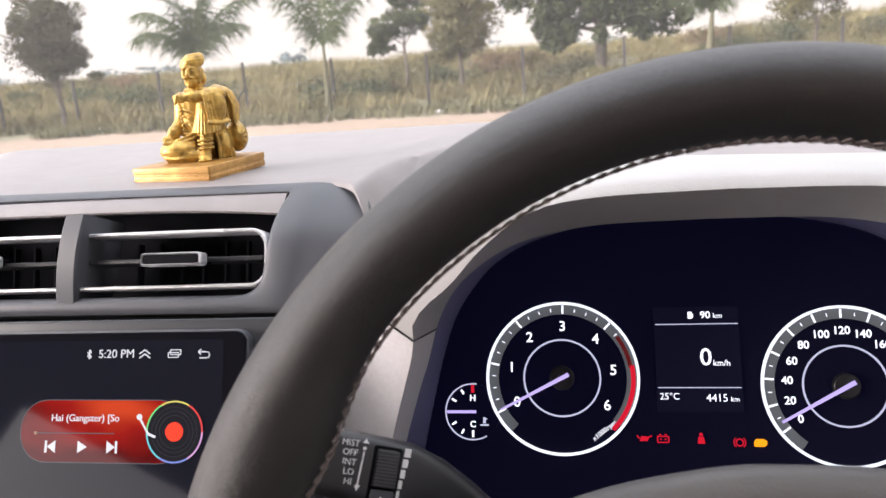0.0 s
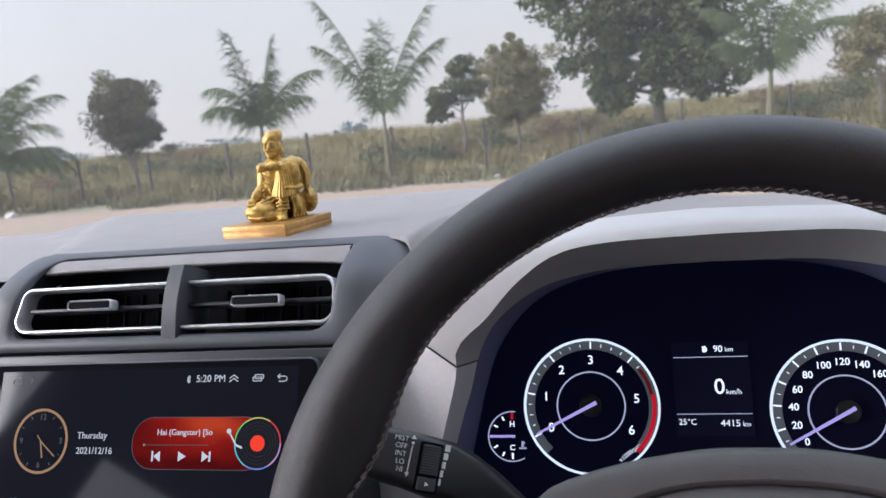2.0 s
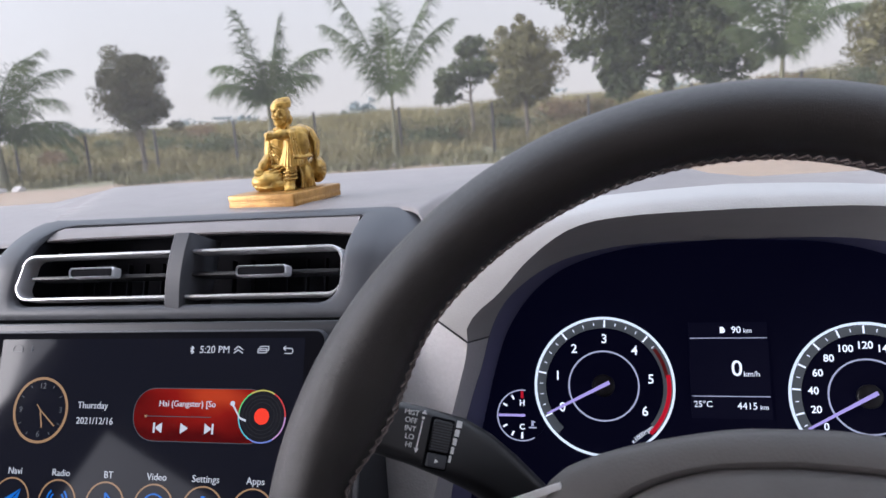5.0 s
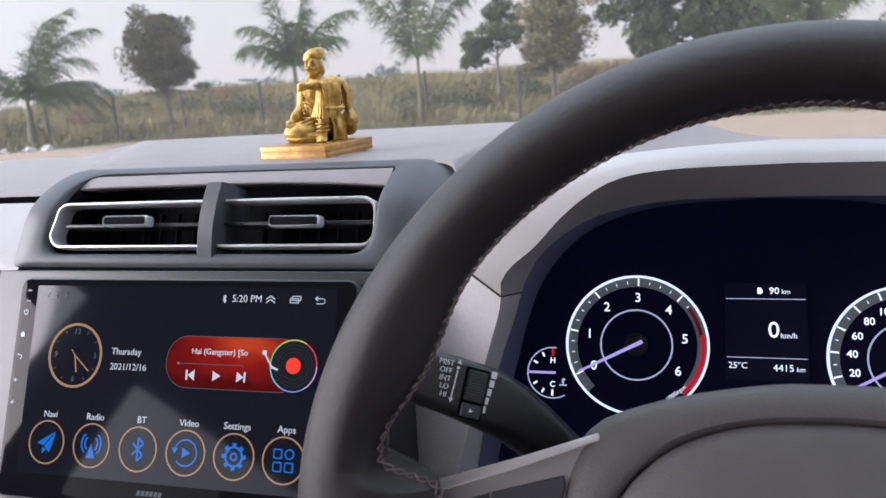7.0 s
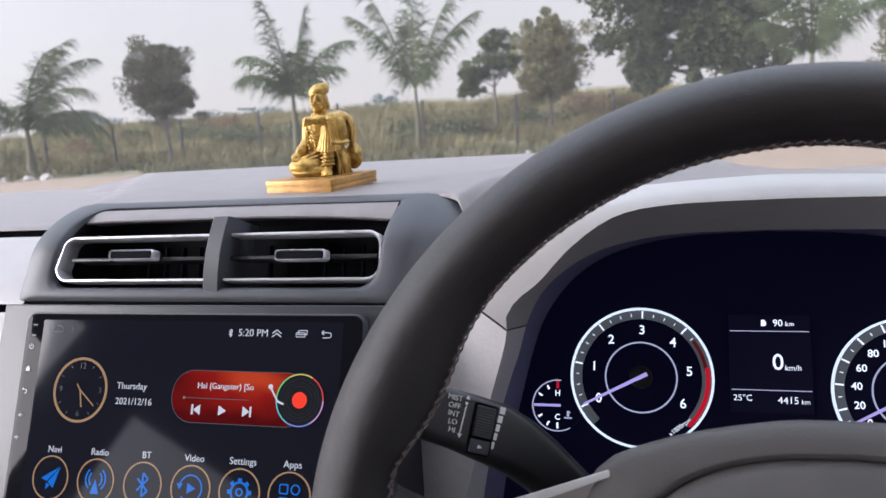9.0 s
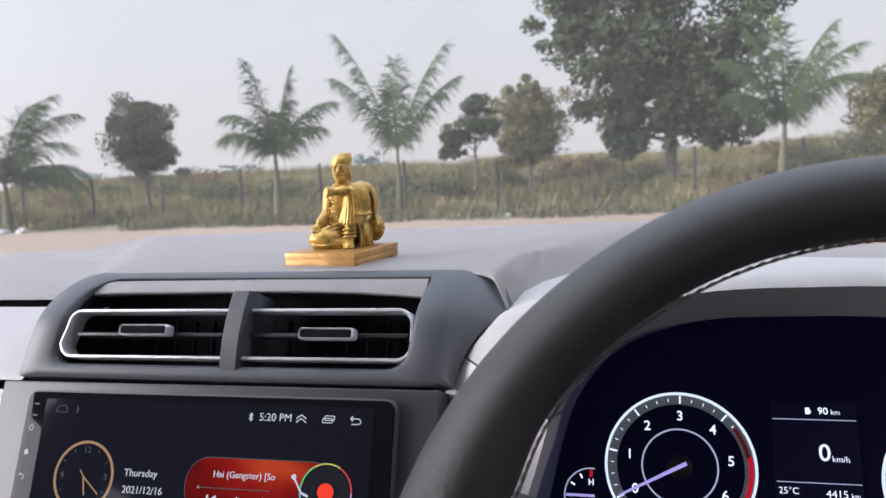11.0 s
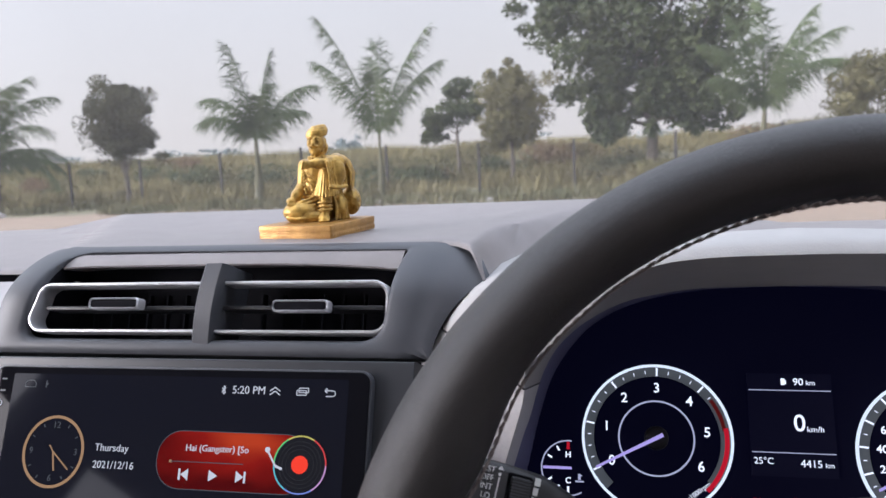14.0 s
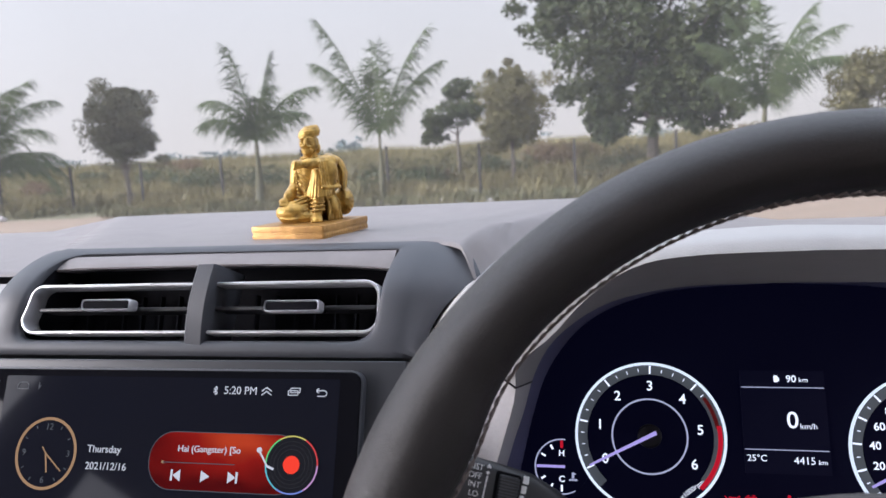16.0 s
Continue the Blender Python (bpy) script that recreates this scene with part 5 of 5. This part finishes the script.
    for s in (-1, 1):
        def mir(pts):
            p = [(x * -s - (0.0206 if s > 0 and x < -0.138 else 0), y) for x, y in pts]
            return p if s < 0 else p[::-1]

        spoke = part("spoke", slab(mir([(-0.160, 0.034), (-0.150, 0.0262), (-0.140, 0.0240), (-0.132, 0.0245), (-0.100, 0.0350), (-0.0725, 0.0445), (-0.074, 0.0), (-0.080, -0.035), (-0.150, -0.028), (-0.163, -0.01)]), -0.016, 0.0025, 0.002), GUNMETAL, w, "gunmetal spoke with control buttons")
        part("trim", slab(mir([(-0.1385, 0.010), (-0.1365, 0.0190), (-0.1325, 0.0245), (-0.1000, 0.0352), (-0.0735, 0.0448), (-0.0728, 0.0430), (-0.1000, 0.0318), (-0.1300, 0.0210), (-0.1345, 0.0165), (-0.1362, 0.010)]), 0.001, 0.0045, 0.0007), SILVER, spoke, "bright silver trim strip")
        b = part("button", slab(mir([(-0.1080, 0.0235), (-0.0845, 0.0305), (-0.0838, 0.0275), (-0.0875, 0.0085), (-0.1090, 0.0035)]), 0.001, 0.0048, 0.0009), FASCIA, spoke, "dark grey rocker button")
        if s < 0:
            lettering("MODE", 0.0058, -0.0962, 0.0192, 0.0049, WHITE_PRINT, b, turn=13)
        part("button", slab(mir([(-0.1290, 0.0160), (-0.1093, 0.0231), (-0.1103, 0.0032), (-0.1290, -0.002)]), 0.001, 0.0045, 0.0009), FASCIA, spoke, "dark grey rocker button")
    # column shroud behind the hub
    bm = loft([[(0.075 * k * math.cos(2 * math.pi * i / 32), 0.055 * k * math.sin(2 * math.pi * i / 32) - 0.03, z) for i in range(32)] for k, z in ((0.85, -0.03), (1.0, -0.045), (1.05, -0.13), (1.0, -0.2))], True, True)
    part("column_shroud", bm, BLACK, w, "black steering column shroud")


steering_wheel()

# ---- wiper stalk ----


def wiper_stalk():
    o = Vector((-0.036, 0.321, 1.042))
    ex = Vector((0.016, 0.0095, -0.0045)).normalized()
    ez = Vector((0.079, -0.27, 0.11))
    ez = (ez - ex * ez.dot(ex)).normalized()
    ey = ez.cross(ex)
    m = Matrix((ex, ey, ez)).transposed().to_4x4()
    m.translation = o
    m = m @ pose(-0.0006, -0.001, 0.002, 0, 0, -9)
    t = thing("wiper_stalk", "black wiper stalk with white markings and a ribbed ring", "control stalk", m)
    stations = [(-0.030, -0.0005, 0.0085, 0.006), (-0.029, -0.0005, 0.0102, 0.0075), (-0.012, -0.0008, 0.0106, 0.008), (0.006, -0.0018, 0.0113, 0.008), (0.022, -0.0036, 0.0122, 0.0085), (0.034, -0.0068, 0.0118, 0.009), (0.046, -0.0120, 0.0112, 0.0095), (0.060, -0.0195, 0.0105, 0.0095), (0.080, -0.031, 0.0100, 0.0095), (0.115, -0.052, 0.0100, 0.0095)]
    rings = []
    for u, cv, hh, hd in stations:
        rings.append([(u + 0.12 * y, cv + y, -hd + z) for y, z in rounded(2 * hh, 2 * hd, min(hh, hd) * 0.62, 6)])
    part("stalk_body", loft(rings, True, True), BLACK, t)
    z = 0.0001
    for k, txt in enumerate(("MIST", "OFF", "INT", "LO", "HI")):
        lettering(txt, 0.0029, -0.0003 + 0.0003 * k, 0.0061 - 0.0030 * k, z, WHITE_PRINT, t)
    bm = bar_between((0.0046, 0.0040), (0.0042, -0.0072), 0.0005, z)
    slab([(0.0033, -0.0066), (0.0042, -0.0084), (0.0052, -0.0066)], z, z + 0.0002, 0, bm)
    slab([(0.0036, 0.0066), (0.0058, 0.0066), (0.0047, 0.0080)], z, z + 0.0002, 0, bm)
    disc(0.0006, z, z + 0.0002, 0.0046, 0.0050, 12, bm)
    part("arrow_mark", bm, WHITE_PRINT, t, smooth=False)
    part("ring_well", slab(rounded(0.0098, 0.0196, 0.001, 3, 0.0128, -0.0032), -0.002, 0.0004, 0.0003), PIT, t)
    ring = part("ribbed_ring", slab(rounded(0.0078, 0.0118, 0.0008, 3, 0.0128, -0.0004), 0, 0.0016, 0.0007), BLACK, t, "ribbed black speed ring")
    for k in range(11):
        part("rib", slab(rounded(0.0076, 0.00055, 0.0001, 1, 0.0128, 0.0049 - 0.00105 * k), 0.0014, 0.0021), FASCIA, ring, smooth=False)
    part("ring_tab", slab(rounded(0.0078, 0.0052, 0.0006, 3, 0.0128, -0.0098), 0, 0.0018, 0.0005), FASCIA, t)
    part("pointer_mark", slab([(0.0118, -0.0106), (0.0136, -0.0100), (0.0120, -0.0090)], 0.0018, 0.002), WHITE_PRINT, t, smooth=False)
    for k in range(5):
        w = 0.0022 - 0.0003 * k
        part("speed_mark", slab(rounded(w, 0.0027, 0.0001, 1, 0.0196 - 0.0003 * k, 0.0055 - 0.0034 * k), z, z + 0.0003), WHITE_PRINT, t, smooth=False)


wiper_stalk()

# ---- figurine ----


def figurine():
    """A small gilt seated figure on a rectangular plinth, as one plain mesh."""
    TURN_C, TURN_S = math.cos(radians(28)), math.sin(radians(28))
    bm = bmesh.new()

    def ball(c, r):
        k = bmesh.ops.create_icosphere(bm, subdivisions=3 if max(r) > 4 else 2, radius=1)["verts"]
        for v in k:
            v.co = Vector((v.co.x * r[0], v.co.y * r[1], v.co.z * r[2])) + Vector(c)

    def limb(pts, rad):
        tube(pts, rad, 12, bm=bm)
        for p, r in zip(pts, rad):
            ball(p, (r, r, r))

    # folded leg in draped cloth
    limb([(3, 6, 7.5), (-17, -4, 7)], [7.5, 6.4])
    ball((-12.0, -5.5, 6.6), (12.4, 9.2, 7.2))
    limb([(-18, -5, 5), (-9, -10.5, 4), (-1, -11, 3.4)], [5.2, 4.6, 3.6])
    for k in range(6):
        limb([(-21.6 + 0.9 * k, -10.6 + 0.4 * k, 3.6 + 1.7 * k), (-13 + 0.4 * k, -14.6 + 0.8 * k, 2.8 + 2.1 * k), (-4, -14.0 + 1.1 * k, 3.4 + 2.5 * k)], [0.7, 0.9, 0.8])
    # hips and trunk
    ball((2, 5, 9), (12.5, 9, 9))
    limb([(-2, 4, 10), (-3.5, 3.5, 22), (-2.5, 2.5, 33)], [9.5, 8.6, 8.0])
    for k in range(5):
        limb([(-10.5 + 0.7 * k, -3.2, 31 - 2.6 * k), (-6 + 0.3 * k, -5.8, 28 - 3.0 * k), (0.5, -6.8, 23 - 2.6 * k)], [0.6, 0.85, 0.7])
    for k in range(8):
        ball((-10.2 + 0.1 * k, -4.2 - 0.25 * k, 33 - 2.1 * k), (0.95, 0.95, 0.95))
    limb([(-11, -3, 15.5), (-4, -7.5, 14.4), (2, -9, 14.8)], [1.2, 1.5, 1.2])
    # raised leg, pleated hem, anklets and foot
    limb([(7, 4, 10), (5.4, -7, 28)], [7.0, 6.2])
    limb([(5, -8, 27), (2.6, -11, 14.5), (1.6, -11.5, 4.5)], [6.2, 3.6, 2.7])
    for k in range(11):
        a = -1.35 + 0.27 * k
        limb([(4.4 + 4.2 * math.sin(a), -8 - 5.2 * math.cos(a), 32.0), (4.0 + 5.8 * math.sin(a), -9 - 5.8 * math.cos(a), 23.5), (3.4 + 7.4 * math.sin(a), -9.6 - 6.2 * math.cos(a), 15.6 + 0.25 * abs(k - 5))], [0.55, 0.8, 0.9])
    for z in (7.6, 9.8, 12.0):
        tube([(1.9 + 4.0 * math.cos(2 * math.pi * i / 20), -11.4 + 4.0 * math.sin(2 * math.pi * i / 20), z) for i in range(20)], 0.75, 6, closed=True, bm=bm)
    ball((1.2, -14.2, 2.5), (3.5, 5.6, 2.5))
    limb([(1.6, -11.5, 5.5), (0.9, -16.5, 2.4)], [2.7, 2.2])
    for k in range(5):
        ball((-1.6 + 1.4 * k, -19.4 + 0.35 * k, 1.3), (0.75, 1.5, 0.95))
    # arm laid straight across the knee, with a cuff and a closed fist
    limb([(10, 3, 37), (12.0, -7, 36.2), (4.0, -14, 36.2), (-4.0, -16, 36.0)], [4.7, 4.2, 3.3, 2.5])
    limb([(-1.4, -15.5, 36.1), (-0.6, -15.4, 36.1)], [3.4, 3.4])
    ball((-7.4, -16.4, 35.6), (3.4, 2.8, 2.8))
    for k in range(4):
        limb([(-8.8 - 0.4 * k, -18.6, 37.4 - 1.3 * k), (-10.8 + 0.2 * k, -16.8, 36.8 - 1.3 * k)], [0.7, 0.65])
    # the other arm rests on the thigh
    limb([(-9.5, 3.5, 34.5), (-11.5, 2, 22), (-16, -6, 16)], [4.3, 3.9, 3.0])
    limb([(-14.6, -4.0, 17.6), (-15.2, -5.0, 16.9)], [3.7, 3.7])
    ball((-18.6, -8.2, 13.6), (3.2, 3.0, 2.3))
    for k in range(4):
        limb([(-19.6 + 1.1 * k, -9.6, 13.6), (-20.6 + 1.2 * k, -11.2, 11.4)], [0.75, 0.7])
    # shawl over the shoulder, its hanging folds and hem
    ball((11, 4, 35.6), (7.2, 6.6, 5.2))
    for k in range(7):
        limb([(4.6 + 1.5 * k, -12.0 + 1.5 * k, 40.0), (5.2 + 1.5 * k, -17.6 + 1.9 * k, 36.5), (5.8 + 1.5 * k, -17.6 + 1.9 * k, 30), (6.6 + 1.45 * k, -16.6 + 1.9 * k, 21.5)], [0.8, 0.9, 0.85, 0.85])
    ball((10.2, -9.5, 30), (5.6, 4.6, 9.0))
    limb([(6.2, -17.2, 21.6), (11, -11.2, 20.8), (15.8, -5.0, 21.0)], [1.1, 1.2, 1.1])
    ball((16.0, 6, 29), (4.6, 6.4, 9.5))
    for k in range(5):
        limb([(15.6 + 0.8 * k, -1 + 2.4 * k, 37 - 0.7 * k), (18.4 + 0.5 * k, -0.6 + 2.3 * k, 29), (17.6 + 0.4 * k, 0 + 2.2 * k, 19)], [0.8, 1.0, 0.9])
    # cloth behind the shin
    ball((10.5, -1, 8.0), (5.0, 6.5, 8.6))
    for k in range(5):
        limb([(7.4 + 1.2 * k, -6.6 + 1.7 * k, 15), (8.6 + 1.5 * k, -7.6 + 1.8 * k, 8), (8.0 + 1.9 * k, -8.2 + 1.8 * k, 0.8)], [0.7, 0.9, 1.0])
    # head: neck, jaw, beard, moustache, nose, brows and ear
    limb([(-0.5, 2, 37), (-1.2, 0.5, 44)], [4.8, 4.3])
    for k in range(9):
        a = -1.9 + 0.42 * k
        ball((-0.9 + 5.6 * math.sin(a), 0.6 - 5.4 * math.cos(a), 38.8 + 0.25 * abs(k - 4)), (0.95, 0.95, 0.95))
    ball((-1.4, -0.8, 48.6), (5.6, 6.3, 7.0))
    ball((-2.2, -4.2, 43.9), (3.8, 3.2, 3.3))
    ball((-2.6, -5.4, 42.4), (2.2, 2.0, 1.9))
    limb([(-2.6, -6.9, 50.6), (-3.0, -7.9, 47.8)], [0.7, 1.15])
    limb([(-6.5, -4.8, 46.9), (-4.8, -7.0, 46.3), (-3.0, -7.6, 46.7), (-0.6, -7.0, 46.1), (1.8, -5.0, 46.9)], [0.4, 0.8, 0.85, 0.8, 0.4])
    limb([(-4.2, -6.6, 44.9), (-1.6, -6.6, 44.8)], [0.6, 0.6])
    limb([(-6.3, -4.6, 51.1), (-4.4, -6.5, 51.6)], [0.5, 0.65])
    limb([(-1.2, -6.9, 51.5), (1.4, -5.6, 51.0)], [0.65, 0.5])
    ball((-5.0, -5.8, 49.7), (1.0, 0.8, 0.65))
    ball((-0.4, -6.6, 49.7), (1.1, 0.8, 0.65))
    ball((-5.4, -4.6, 47.6), (1.5, 1.5, 1.4))
    ball((0.6, -5.4, 47.6), (1.6, 1.5, 1.4))
    ball((3.9, 0.4, 49.2), (1.2, 1.7, 2.3))
    limb([(3.8, -0.6, 46.8), (2.0, -3.2, 43.6)], [1.1, 1.0])
    ball((2.6, 2.6, 45.4), (3.2, 3.6, 4.2))
    # wound cap with a knot
    ball((-0.7, 1.2, 54.2), (5.8, 6.0, 4.2))
    for k in range(5):
        f = (0.93, 0.95, 0.92, 0.80, 0.58)[k]
        tube([(-0.9 + 0.35 * k + 6.4 * f * math.cos(2 * math.pi * i / 24), 0.5 + 6.6 * f * math.sin(2 * math.pi * i / 24), 53.0 + 1.35 * k + 0.5 * math.cos(2 * math.pi * i / 24) + 0.3 * math.sin(2 * math.pi * i / 24)) for i in range(24)], 0.85, 6, closed=True, bm=bm)
    ball((4.0, 1.8, 57.8), (1.8, 2.0, 1.9))
    # bolster with a gathered end
    ball((17.5, 7, 11), (6.6, 7.5, 9))
    for k in range(12):
        a = 2 * math.pi * k / 12
        limb([(18.8 + 4.0 * math.cos(a), 2.6, 11 + 6.0 * math.sin(a)), (19.6 + 1.4 * math.cos(a), -0.4, 11 + 1.9 * math.sin(a))], [1.3, 0.9])
    ball((19.6, -0.2, 11), (1.7, 1.2, 1.8))
    src = bpy.data.meshes.new("rough_form")
    bm.to_mesh(src)
    bm.free()
    tmp = new("rough_form", src)
    r = tmp.modifiers.new("skin", "REMESH")
    r.mode, r.voxel_size = "VOXEL", 0.4
    s = tmp.modifiers.new("soften", "SMOOTH")
    s.factor, s.iterations = 0.35, 1
    me = bpy.data.meshes.new_from_object(tmp.evaluated_get(bpy.context.evaluated_depsgraph_get()))
    bpy.data.objects.remove(tmp)
    body = bmesh.new()
    body.from_mesh(me)
    bpy.data.meshes.remove(me)
    for v in body.verts:
        x, y = v.co.x + 3.2, v.co.y + 5.0
        v.co = Vector((x * TURN_C - y * TURN_S, x * TURN_S + y * TURN_C, v.co.z + 7.6)) * 0.001
    # plinth with a scalloped moulding
    foot = bmesh.new()
    for w, d, z0, z1 in ((0.0500, 0.0560, 0.0, 0.0034), (0.0496, 0.0556, 0.0032, 0.0046), (0.0502, 0.0562, 0.0044, 0.0080)):
        slab(rounded(w, d, 0.0012, 3), z0, z1, 0.0006, foot)

    def bead(x, y, z, along):
        k2 = bmesh.ops.create_uvsphere(foot, u_segments=8, v_segments=6, radius=0.001)["verts"]
        for v in k2:
            c = v.co * 1.0
            v.co = Vector((x + c.x * (1.7 if along else 0.5), y + c.y * (0.5 if along else 1.7), z + c.z * 0.8 + 0.35 * (c.x if along else c.y)))

    for z in (0.0018, 0.0062):
        for k in range(17):
            bead(-0.0232 + 0.0029 * k, -0.0276, z, True)
        for k in range(19):
            bead(0.0247, -0.0262 + 0.0029 * k, z, False)
    for f in foot.faces:
        f.material_index = 1
    base = bpy.data.meshes.new("plinth")
    foot.to_mesh(base)
    foot.free()
    body.from_mesh(base)
    bpy.data.meshes.remove(base)
    ob = part("figurine", body, GOLD)
    ob.data.materials.append(BRONZE)
    x, y = -0.1715, 0.517
    ob.matrix_world = pose(x, y, top_height(x, y - 0.02) - 0.0002, 0.8, 0, -9)
    tagged(ob, "small gilt seated figurine on a rectangular plinth, standing on the dashboard", "figurine")


figurine()
